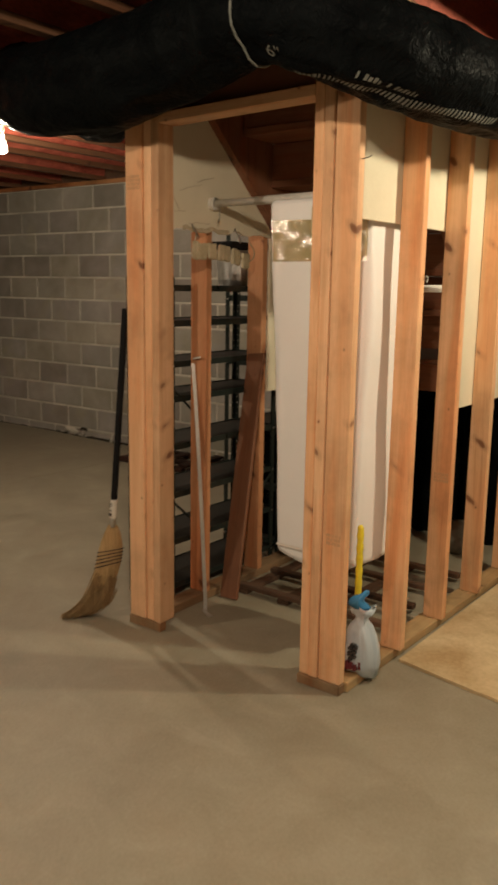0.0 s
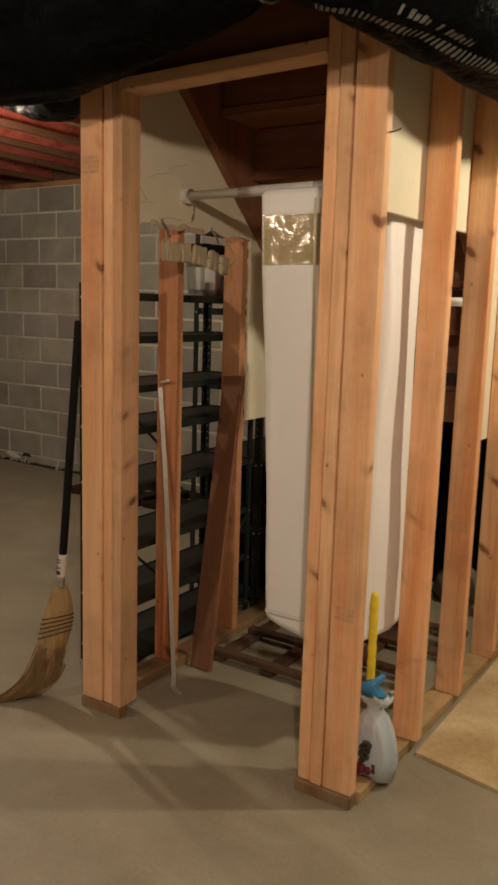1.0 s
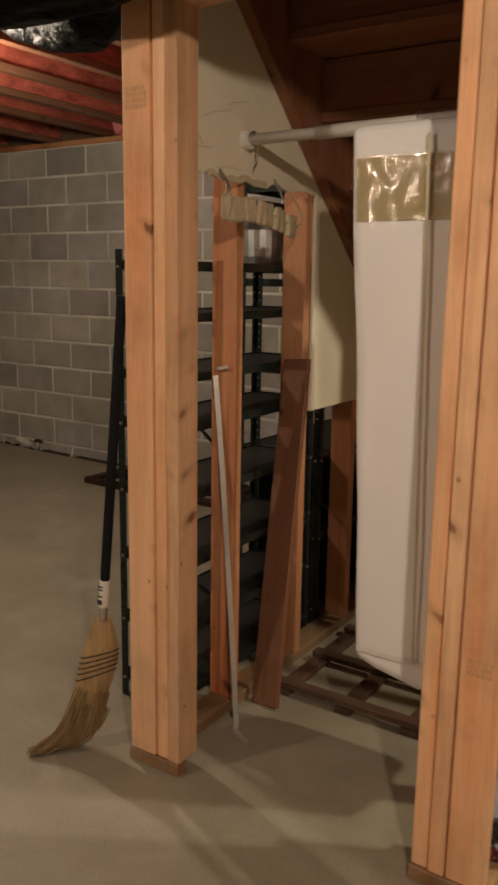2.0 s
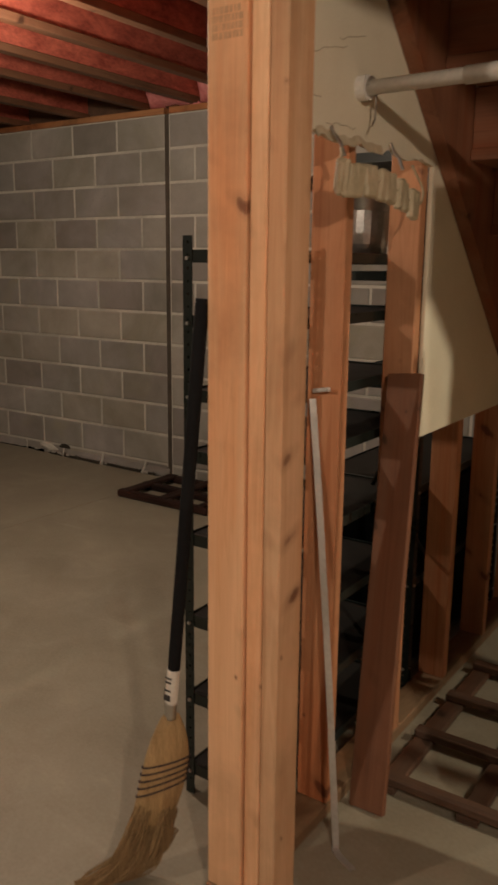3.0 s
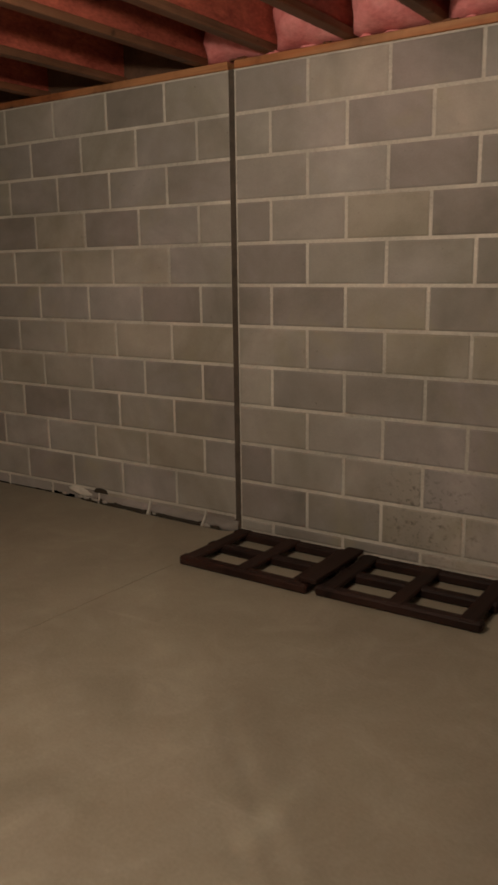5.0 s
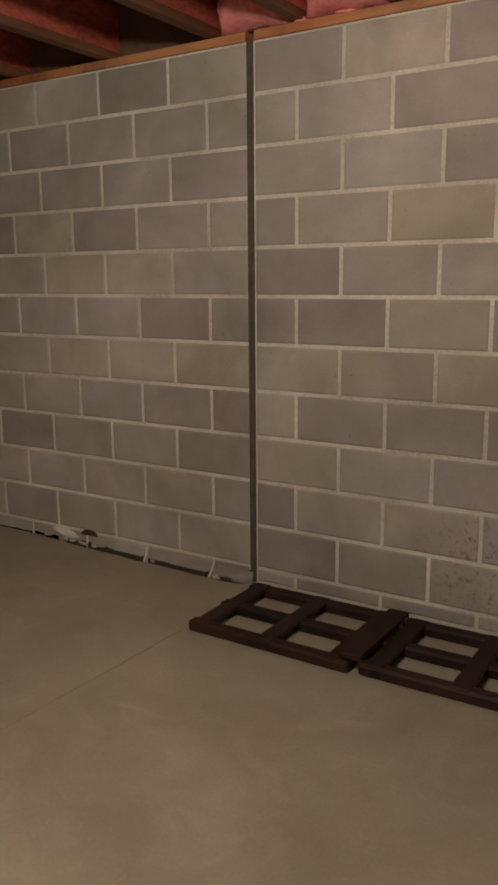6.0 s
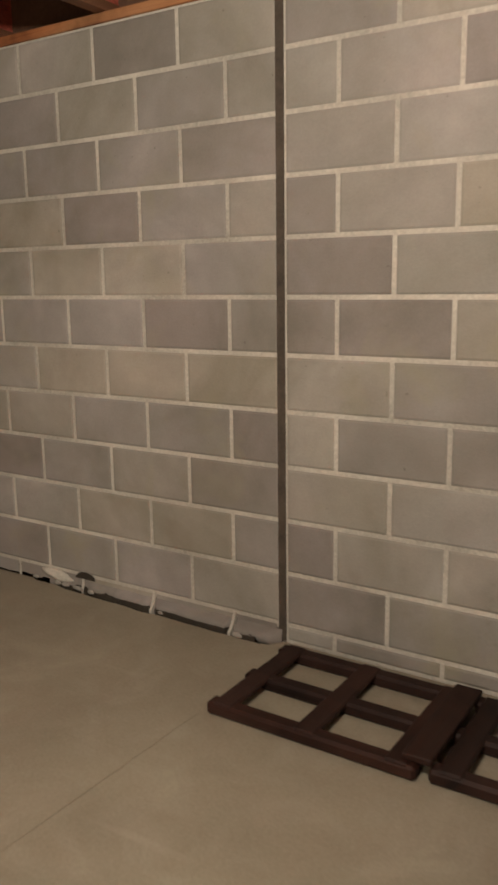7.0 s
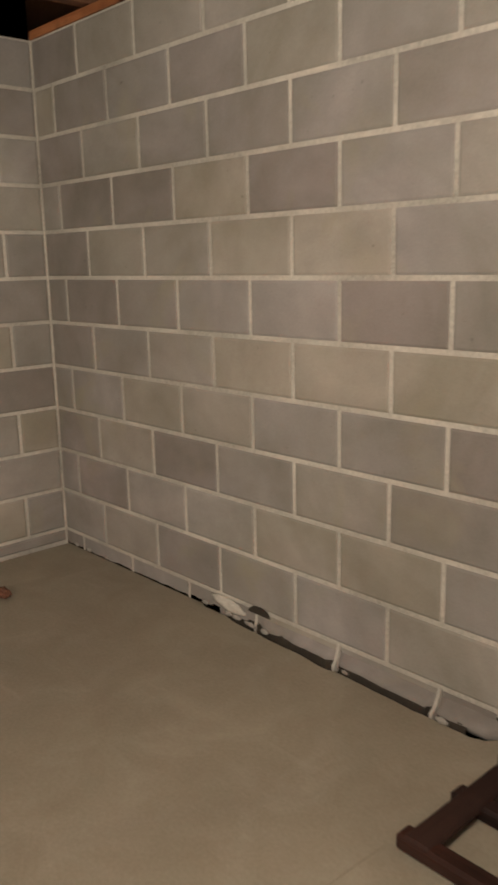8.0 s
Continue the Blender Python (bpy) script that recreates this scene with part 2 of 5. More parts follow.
def block_material():
    """Concrete masonry: grey, pitted, each block a shade of its own."""
    m, n, l, p = nodes_of("concrete_block")
    vec = mapped(n, l, (1, 1, 1))
    broad, grain, pits = noise_tex(n, l, vec, 5, 5, 0.6), noise_tex(n, l, vec, 130, 3, 0.7), noise_tex(n, l, vec, 46, 2, 0.5)
    col = ramp(n, l, broad, [(0.3, (0.278, 0.261, 0.246)), (0.7, (0.345, 0.325, 0.306))])
    col = mix(n, l, 0.13, col, ramp(n, l, grain, [(0.3, (0.20, 0.19, 0.17)), (0.7, (0.42, 0.40, 0.36))]))
    col = mix(n, l, ramp(n, l, pits, [(0.21, (0.5, 0.5, 0.5)), (0.26, (0, 0, 0))]), col, (0.14, 0.13, 0.115))
    col = tinted(n, l, col, 0.19)
    own = n.new("ShaderNodeObjectInfo")
    col = mix(n, l, 1.0, col, ramp(n, l, own.outputs["Random"], [(0.0, (1.02, 0.99, 0.99)), (0.35, (1.0, 1.0, 1.0)), (0.6, (0.97, 0.985, 1.0)), (0.8, (1.0, 0.99, 0.90)), (0.95, (0.92, 0.94, 0.93))]), "MULTIPLY")
    geo = n.new("ShaderNodeNewGeometry")
    bloom = noise_tex(n, l, geo.outputs["Position"], 1.3, 4, 0.6, 0.7)
    col = mix(n, l, 1.0, col, ramp(n, l, bloom, [(0.32, (0.78, 0.775, 0.71)), (0.47, (0.95, 0.94, 0.90)), (0.57, (1.06, 1.045, 1.035)), (0.70, (1.28, 1.235, 1.23))]), "MULTIPLY")
    away = n.new("ShaderNodeVectorMath")
    away.operation = "DISTANCE"
    away.inputs[1].default_value = (1.06, 0.0, 0.20)
    l.new(geo.outputs["Position"], away.inputs[0])
    near = ramp(n, l, away.outputs["Value"], [(0.10, (1, 1, 1)), (0.35, (0, 0, 0))])
    spots = ramp(n, l, noise_tex(n, l, geo.outputs["Position"], 30, 5, 0.7), [(0.53, (0, 0, 0)), (0.66, (0.8, 0.8, 0.8))])
    col = mix(n, l, mix(n, l, 1.0, near, spots, "MULTIPLY"), col, (0.07, 0.065, 0.055))
    yellow = ramp(n, l, noise_tex(n, l, geo.outputs["Position"], 2.6, 4, 0.6, 0.5), [(0.56, (0, 0, 0)), (0.72, (0.5, 0.5, 0.5))])
    col = mix(n, l, yellow, col, (0.33, 0.305, 0.215))
    l.new(col, p.inputs["Base Color"])
    p.inputs["Roughness"].default_value, p.inputs["Specular IOR Level"].default_value = 0.95, 0.2
    bump(n, l, p, grain, 0.25, 0.004)
    return m


def floor_material():
    """Trowelled concrete with drag marks and broad stains."""
    m, n, l, p = nodes_of("floor_concrete")
    vec = mapped(n, l, (1, 1, 1), False)
    big, mid, grain = noise_tex(n, l, vec, 0.9, 5, 0.6, 0.6), noise_tex(n, l, vec, 4.5, 6, 0.65, 0.8), noise_tex(n, l, vec, 90, 3, 0.6)
    col = ramp(n, l, big, [(0.32, (0.218, 0.190, 0.142)), (0.5, (0.288, 0.255, 0.186)), (0.68, (0.356, 0.322, 0.236))])
    col = mix(n, l, 0.45, col, ramp(n, l, mid, [(0.3, (0.208, 0.181, 0.126)), (0.5, (0.288, 0.256, 0.188)), (0.58, (0.322, 0.290, 0.222)), (0.72, (0.42, 0.378, 0.28))]))
    col = mix(n, l, 0.12, col, ramp(n, l, grain, [(0.3, (0.2, 0.17, 0.13)), (0.7, (0.55, 0.5, 0.4))]))
    scuff = noise_tex(n, l, mapped(n, l, (1.1, 9.0, 1.0), False), 1.3, 3, 0.5, 0.2)
    col = mix(n, l, ramp(n, l, scuff, [(0.66, (0, 0, 0)), (0.76, (0.3, 0.3, 0.3))]), col, (0.43, 0.38, 0.30))
    l.new(col, p.inputs["Base Color"])
    rr = n.new("ShaderNodeMapRange")
    rr.inputs["To Min"].default_value, rr.inputs["To Max"].default_value = 0.42, 0.66
    l.new(mid, rr.inputs["Value"])
    l.new(rr.outputs[0], p.inputs["Roughness"])
    bump(n, l, p, grain, 0.12, 0.003)
    return m


def duct_material():
    """Black polythene jacket, crumpled, with small sharp glints."""
    m, n, l, p = nodes_of("black_polythene")
    vec = mapped(n, l, (1, 1, 1))
    folds, fine = noise_tex(n, l, vec, 5, 3, 0.5, 1.6), noise_tex(n, l, vec, 22, 3, 0.6, 2.2)
    col = ramp(n, l, folds, [(0.3, (0.0025, 0.003, 0.0035)), (0.7, (0.006, 0.007, 0.0075))])
    l.new(col, p.inputs["Base Color"])
    rr = n.new("ShaderNodeMapRange")
    rr.inputs["To Min"].default_value, rr.inputs["To Max"].default_value = 0.28, 0.46
    l.new(fine, rr.inputs["Value"])
    l.new(rr.outputs[0], p.inputs["Roughness"])
    p.inputs["IOR"].default_value, p.inputs["Specular IOR Level"].default_value = 1.06, 0.4
    both = n.new("ShaderNodeMath")
    both.operation = "MULTIPLY_ADD"
    both.inputs[1].default_value = 0.35
    l.new(fine, both.inputs[0])
    l.new(folds, both.inputs[2])
    bump(n, l, p, both.outputs[0], 0.8, 0.03)
    return m


def clear_material(name, rough, tint):
    """Thin creased clear film: it lets light through and glints."""
    m, n, l, p = nodes_of(name)
    n.remove(p)
    clear, gloss, both = n.new("ShaderNodeBsdfTransparent"), n.new("ShaderNodeBsdfGlossy"), n.new("ShaderNodeMixShader")
    clear.inputs["Color"].default_value = (*tint, 1)
    gloss.inputs["Roughness"].default_value = rough
    both.inputs[0].default_value = 0.09
    b = n.new("ShaderNodeBump")
    b.inputs["Strength"].default_value, b.inputs["Distance"].default_value = 0.3, 0.008
    l.new(noise_tex(n, l, mapped(n, l, (1, 1, 0.5)), 17, 4, 0.7, 2.5), b.inputs["Height"])
    l.new(b.outputs["Normal"], gloss.inputs["Normal"])
    l.new(clear.outputs[0], both.inputs[1])
    l.new(gloss.outputs[0], both.inputs[2])
    l.new(both.outputs[0], n["Material Output"].inputs["Surface"])
    return m


def film_material():
    """Thin milky carrier-bag film."""
    m, n, l, p = nodes_of("bag_film")
    vec = mapped(n, l, (1, 1, 1))
    folds = noise_tex(n, l, mapped(n, l, (1, 1, 0.4)), 9, 3, 0.5, 1.0)
    l.new(ramp(n, l, folds, [(0.3, (0.52, 0.61, 0.70)), (0.7, (0.72, 0.78, 0.83))]), p.inputs["Base Color"])
    p.inputs["Roughness"].default_value, p.inputs["Transmission Weight"].default_value = 0.3, 0.15
    bump(n, l, p, folds, 0.7, 0.03)
    return m


def glow_material():
    m, n, l, p = nodes_of("bulb_glass")
    p.inputs["Base Color"].default_value = (0.9, 0.88, 0.84, 1)
    p.inputs["Emission Color"].default_value = (*WARM, 1)
    p.inputs["Emission Strength"].default_value = 30.0
    return m


M_block, M_floor, M_duct = block_material(), floor_material(), duct_material()
M_clear, M_film, M_glow = clear_material("clear_vinyl", 0.07, (0.97, 0.95, 0.9)), film_material(), glow_material()

# ---- building helpers ----


def mesh_of(bm, name, material, smooth=False):
    me = bpy.data.meshes.new(name)
    bm.normal_update()
    bm.to_mesh(me)
    bm.free()
    me.materials.append(material)
    if smooth:
        for f in me.polygons:
            f.use_smooth = True
    return me


def part(name, bm, material, parent=None, label="", m=None, smooth=False):
    """Links a bmesh (or a mesh) as one mesh object, under its thing."""
    me = bm if isinstance(bm, bpy.types.Mesh) else mesh_of(bm, name, material, smooth)
    ob = new(name, me)
    if m is not None:
        ob.matrix_basis = m
    if parent is not None:
        ob.parent = parent
    return tagged(ob, label) if label else ob


def thing(name, label, category, group="", kind="", m=None):
    ob = new(name)
    ob.empty_display_size = 0.1
    if m is not None:
        ob.matrix_basis = m
    return tagged(ob, label, category, group, kind)


def box(bm, x0, y0, z0, x1, y1, z1, bevel=0.0):
    """A box with its long edges eased, added to bm."""
    made = bmesh.ops.create_cube(bm, size=1.0, matrix=Matrix.LocRotScale(((x0 + x1) / 2, (y0 + y1) / 2, (z0 + z1) / 2), None, (x1 - x0, y1 - y0, z1 - z0)))
    if bevel:
        edges = list({e for v in made["verts"] for e in v.link_edges})
        bmesh.ops.bevel(bm, geom=edges, offset=bevel, segments=1, affect="EDGES", clamp_overlap=True)
    return bm


def solid(x0, y0, z0, x1, y1, z1, bevel=0.0):
    return box(bmesh.new(), x0, y0, z0, x1, y1, z1, bevel)


def rod(bm, a, b, r, seg=14, r2=None):
    a, b = Vector(a), Vector(b)
    m = Matrix.Translation((a + b) / 2) @ (b - a).to_track_quat("Z", "Y").to_matrix().to_4x4()
    bmesh.ops.create_cone(bm, cap_ends=True, segments=seg, radius1=r, radius2=r if r2 is None else r2, depth=(b - a).length, matrix=m)
    return bm


def spline(points, n):
    """Points along a smooth curve through the given ones."""
    pts = [Vector(p) for p in points]
    pts = [2 * pts[0] - pts[1], *pts, 2 * pts[-1] - pts[-2]]
    out = []
    for i in range(1, len(pts) - 2):
        for k in range(n):
            t = k / n
            a, b, c, d = pts[i - 1 : i + 3]
            out.append(0.5 * ((2 * b) + (c - a) * t + (2 * a - 5 * b + 4 * c - d) * t * t + (3 * b - a - 3 * c + d) * t**3))
    return out + [pts[-2]]


def tube(bm, points, radius, seg=10, wob=None, flat=1.0):
    """A tube along points; wob(i, angle) scales the radius."""
    rings, up = [], Vector((0, 0, 1))
    for i, p in enumerate(points):
        d = (points[min(i + 1, len(points) - 1)] - points[max(i - 1, 0)]).normalized()
        side = d.cross(up)
        side = side.normalized() if side.length > 1e-4 else Vector((1, 0, 0))
        top = side.cross(d)
        ring = []
        for k in range(seg):
            a = 2 * math.pi * k / seg
            r = radius * (wob(i, a) if wob else 1.0)
            ring.append(bm.verts.new(p + side * math.cos(a) * r + top * math.sin(a) * r * flat))
        rings.append(ring)
    for r0, r1 in zip(rings, rings[1:]):
        for k in range(seg):
            bm.faces.new((r0[k], r0[(k + 1) % seg], r1[(k + 1) % seg], r1[k]))
    bm.faces.new(rings[0][::-1])
    bm.faces.new(rings[-1])
    return bm


def lathe(bm, rows, seg=20, centre=(0, 0)):
    """Turned shape from rows of radius and height."""
    rings = [[bm.verts.new((centre[0] + r * math.cos(2 * math.pi * k / seg), centre[1] + r * math.sin(2 * math.pi * k / seg), z)) for k in range(seg)] for r, z in rows]
    for r0, r1 in zip(rings, rings[1:]):
        for k in range(seg):
            bm.faces.new((r0[k], r0[(k + 1) % seg], r1[(k + 1) % seg], r1[k]))
    bm.faces.new(rings[0][::-1])
    bm.faces.new(rings[-1])
    return bm


def loft(bm, rings):
    """Joins rings of equal count into a closed skin."""
    made = [[bm.verts.new(p) for p in ring] for ring in rings]
    n = len(made[0])
    for r0, r1 in zip(made, made[1:]):
        for k in range(n):
            bm.faces.new((r0[k], r0[(k + 1) % n], r1[(k + 1) % n], r1[k]))
    bm.faces.new(made[0][::-1])
    bm.faces.new(made[-1])
    return bm


SX, SY = 0.0381, 0.0889  # a sawn two-by-four


def board_mesh(name, w, d, length, material, bevel=0.003):
    """A board standing along z, from its base, centred in x and y."""
    bm = solid(-w / 2, -d / 2, 0, w / 2, d / 2, length, bevel)
    return mesh_of(bm, name, material)


def board(name, parent, material, a, b, d, w, spin=0.0, label="", bevel=0.003):
    """A board lying from a to b, d high and w wide."""
    a, b = Vector(a), Vector(b)
    q = (b - a).to_track_quat("Z", "Y").to_matrix().to_4x4()
    m = Matrix.Translation(a) @ q @ Matrix.Rotation(radians(spin), 4, "Z")
    return part(name, board_mesh(name, w, d, (b - a).length, material, bevel), material, parent, label, m)


# ---- the shell ----
COURSE, Z11, GAP = 0.2032, 0.05, 0.016
FL = -0.022  # the floor
TOP = Z11 + 11 * COURSE
WEST, EAST, SOUTH = -2.41, 7.6, -8.2
FRONT = -2.86


def cove_width(x):
    """How far the rough footing stands out from the wall."""
    wide = 0.062 * max(0.0, min(1.0, (x + 1.25) / 1.1)) ** 0.8 * max(0.0, min(1.0, (0.01 - x) / 0.05))
    return wide


def notch(x):
    """Where the footing is broken away round the old mortar strips."""
    return min(1.0, max(0.0, abs(x + 1.028) / 0.045 - 0.25), max(0.0, abs(x + 0.622) / 0.026 - 0.25), max(0.0, abs(x + 0.2152) / 0.020 - 0.25))


def slab():
    """The floor, its edge along the block wall broken and standing a little off it."""
    bm = bmesh.new()
    xs = [WEST + 0.02 + i * 0.04 for i in range(int((EAST - WEST) / 0.04))] + [EAST]
    rim = []
    for x in xs:
        w = noise.noise((x * 7, 2, 0)) + 0.6 * noise.noise((x * 23, 5, 0))
        share = 0.2 if x < -1.32 else 1.0 if x < -0.60 else 0.45 if x < -0.25 else 0.15
        gap = (0.019 + 0.012 * w) * share * max(0.2, min(1.0, (0.02 - x) / 0.06)) + cove_width(x)
        rim.append((x, -max(0.003, gap)))
    back = [bm.verts.new((x, y, FL)) for x, y in rim]
    front = [bm.verts.new((x, SOUTH, FL)) for x, y in rim]
    low = [bm.verts.new((x, y, -0.11)) for x, y in rim]
    for i in range(len(xs) - 1):
        bm.faces.new((front[i], front[i + 1], back[i + 1], back[i]))
        bm.faces.new((back[i], back[i + 1], low[i + 1], low[i]))
    return bm


tagged(part("floor", slab(), M_floor), "smooth trowelled beige concrete basement floor with stains", "floor", kind="structure")
tagged(part("ground", solid(WEST - 0.2, SOUTH - 0.2, -0.25, EAST + 0.2, 0.2, -0.112), M_soil_shade), "dark earth under the slab's broken edge", "ground", kind="structure")
crack = bmesh.new()
pts = [Vector((0.035 - 0.03 * i / 20 + 0.006 * noise.noise((i * 0.7, 0, 3)), -0.60 - 0.9 * i / 20, FL + 0.0012)) for i in range(21)]
tube(crack, pts, 0.0016, 5, flat=0.4)
tagged(part("crack", crack, M_crackline), "thin hairline crack across the concrete floor", "crack", kind="structure")

wall_north = tagged(part("wall_north", box(solid(WEST - 0.2, 0.0028, 0.030, 0.0, 0.2, TOP), 0.0, 0.0028, -0.11, EAST, 0.2, TOP), M_mortar), "grey concrete block wall with pale raked mortar joints", "wall", kind="structure")
wall_west = tagged(part("wall_west", solid(WEST - 0.2, SOUTH, -0.11, WEST - 0.004, 0.003, TOP), M_mortar), "grey concrete block wall in shade", "wall", kind="structure")
tagged(part("wall_south", solid(WEST - 0.2, SOUTH - 0.2, -0.09, EAST + 0.2, SOUTH, 2.7), M_plain), "plain grey basement wall", "wall", kind="structure")
tagged(part("wall_east", solid(EAST, SOUTH, -0.09, EAST + 0.2, 0.2, 2.7), M_plain), "plain grey basement wall", "wall", kind="structure")
tagged(part("ceiling", solid(WEST - 0.2, SOUTH, 2.60, EAST, 0.2, 2.63), M_sub), "unfinished underside of the wooden subfloor", "ceiling", kind="structure")
tagged(part("rim_wall", solid(WEST - 0.2, 0.10, TOP + 0.04, EAST, 0.14, 2.60), M_sub), "rim board above the block wall", "rim board", kind="structure")
joint = part("control_joint", solid(-GAP, -0.001, -0.02, GAP, 0.0026, TOP), M_joint, wall_north, "dark vertical control joint")
for sx in (-1, 1):
    board("sill_board", None, M_sill, (WEST if sx < 0 else 0.02, 0.06, TOP + 0.02), (-0.02 if sx < 0 else EAST, 0.06, TOP + 0.02), 0.037, 0.13)
for ob in [o for o in scene.objects if o.name.startswith("sill_board")]:
    tagged(ob, "orange wooden sill board on top of the block wall", "sill board", kind="structure")


def tuft(seed, long, high):
    """A torn wisp of glass wool pressed out over the sill."""
    bm = bmesh.new()
    bmesh.ops.create_icosphere(bm, subdivisions=3, radius=1.0)
    for v in bm.verts:
        q = v.co.copy()
        g = 1 + 0.45 * noise.noise(q * 1.8 + Vector((seed, 0, 0))) + 0.2 * noise.noise(q * 5.0 + Vector((0, seed, 0)))
        v.co = Vector((q.x * long * g, q.y * 0.022 * g, max(-0.002, q.z * high * g)))
    return bm


tuft_rng = random.Random(21)
for k in range(15):
    x = 0.08 + 0.155 * k + tuft_rng.uniform(-0.05, 0.05)
    ob = part("wool_tuft", tuft(k * 1.7, tuft_rng.uniform(0.025, 0.07), tuft_rng.uniform(0.006, 0.013)), M_pink if k % 3 else M_flange, m=Matrix.Translation((x, 0.012, TOP + 0.039)), smooth=True)
    tagged(ob, "torn wisp of pink glass wool on the sill" if k % 3 else "brown splinter of wood on the sill", "insulation" if k % 3 else "splinter", "scraps on the sill")


def ijoist(y0, y1):
    """An I-joist along y: two flanges and a strand-board web."""
    top = thing("floor_joist", "reddish wooden I-joist with a strand-board web", "joist", "floor joists", "structure")
    for z in (2.345, 2.58):
        board("flange", top, M_flange, (0, y0, z), (0, y1, z), 0.036, 0.058)
    part("web", solid(-0.006, y0, 2.362, 0.006, y1, 2.564), M_web, top)
    return top


first = ijoist(SOUTH, 0.10)
JOISTS = [-1.96, -1.37, -0.78] + [-0.19 + 0.41 * k for k in range(19)]
first.location.x = JOISTS[0]
for x in JOISTS[1:]:
    copy_thing(first, Matrix.Translation((x, 0, 0)))


def batt(x, w, deep, seed):
    """A pillow of glass wool stuffed between two joists at the rim."""
    bm = bmesh.new()
    n = 10
    grid = [[None] * (n + 1) for _ in range(n + 1)]
    for i in range(n + 1):
        for j in range(n + 1):
            u, v = i / n, j / n
            bulge = (math.sin(math.pi * u) * math.sin(math.pi * v)) ** 0.5
            d = deep * (0.35 + 0.65 * bulge) + 0.03 * noise.noise((u * 4 + seed, v * 4, seed))
            grid[i][j] = bm.verts.new((x + (u - 0.5) * w, 0.095 - d, 2.335 + 0.245 * v))
    for i in range(n):
        for j in range(n):
            bm.faces.new((grid[i][j], grid[i + 1][j], grid[i + 1][j + 1], grid[i][j + 1]))
    edge = [e for e in bm.edges if e.is_boundary]
    out = bmesh.ops.extrude_edge_only(bm, edges=edge)
    for v in out["geom"]:
        if isinstance(v, bmesh.types.BMVert):
            v.co.y = 0.098
    return bm


for k, x in enumerate(JOISTS[3:12]):
    tagged(part("insulation_batt", batt(x + 0.205, 0.345, 0.19 + 0.05 * (k % 3), k * 3.1), M_pink, smooth=True), "pink glass wool insulation stuffed between joists", "insulation", "rim insulation")


def long_batt(x, y0, y1, z, seed):
    """A length of insulation lying in a joist bay, its underside furry and uneven."""
    bm, nx, ny, w = bmesh.new(), 10, int((y1 - y0) / 0.05), 0.37
    g = []
    for j in range(ny + 1):
        v = j / ny
        g.append([bm.verts.new((x + (i / nx - 0.5) * w, y0 + (y1 - y0) * v, z + 0.03 * abs(i / nx - 0.5) * 2 + 0.035 * noise.noise((i * 0.35 + seed, v * 9, seed)) + 0.014 * noise.noise((i * 1.1, v * 40, seed)))) for i in range(nx + 1)])
    for r0, r1 in zip(g, g[1:]):
        for i in range(nx):
            bm.faces.new((r0[i], r1[i], r1[i + 1], r0[i + 1]))
    edge = [e for e in bm.edges if e.is_boundary]
    for v in bmesh.ops.extrude_edge_only(bm, edges=edge)["geom"]:
        if isinstance(v, bmesh.types.BMVert):
            v.co.z = 2.56
    return bm


# the bays' shade is in the batts' dim colour
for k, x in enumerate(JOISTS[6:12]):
    tagged(part("insulation_batt", long_batt(x + 0.205, -2.35 + 0.2 * (k % 2), -0.45 - 0.12 * (k % 3), 2.48, k * 5.3), M_pinkdim, smooth=True), "pinkish-brown insulation batt lying between joists, its colour darkened for the bay's shade", "insulation", "bay insulation")


def bulb_lamp(place):
    t = thing("bare_bulb", "bare glowing light bulb in a ceiling socket", "light bulb", "bare bulbs", m=Matrix.Translation(place))
    if place[2] < 2.2:
        part("mount_board", solid(-0.176, -0.05, 0.166, 0.176, 0.05, 0.186, 0.002), M_stair, t, "wooden mounting strip between joists")
    else:
        part("mount_board", solid(-0.199, -0.05, 0.166, 0.199, 0.05, 0.186, 0.002), M_stair, t, "wooden mounting strip between joists")
    part("socket", lathe(bmesh.new(), [(0.055, 0.165), (0.055, 0.14), (0.02, 0.13), (0.018, 0.07)], 16), M_brass, t, "porcelain socket")
    b = part("bulb", lathe(bmesh.new(), [(0.014, 0.068), (0.016, 0.05), (0.028, 0.02), (0.032, 0.0), (0.027, -0.02), (0.014, -0.031)], 16), M_glow, t, "glowing glass bulb", smooth=True)
    b.visible_shadow = False


for place, watts, tone in BULBS:
    bulb_lamp(place)

# ---- stud walls of the closet under the stair ----
LX0, LX1 = 2.49, 2.579  # the left stud wall
RX0, RX1 = 3.486, 3.575  # the right stud wall
PX0, PX1 = 3.444, 3.533  # its corner post
stud_tall = board_mesh("stud", SY, SX, 2.20, M_stud)
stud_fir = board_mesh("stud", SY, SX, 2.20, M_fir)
stud_turned = board_mesh("trimmer", SX, SY, 2.20, M_stud)


def upright(name, mesh, parent, x, y, z=0.0, lean=0.0):
    return part(name, mesh, M_stud, parent, m=Matrix.Translation((x, y, z)) @ Matrix.Rotation(lean, 4, "Y"))


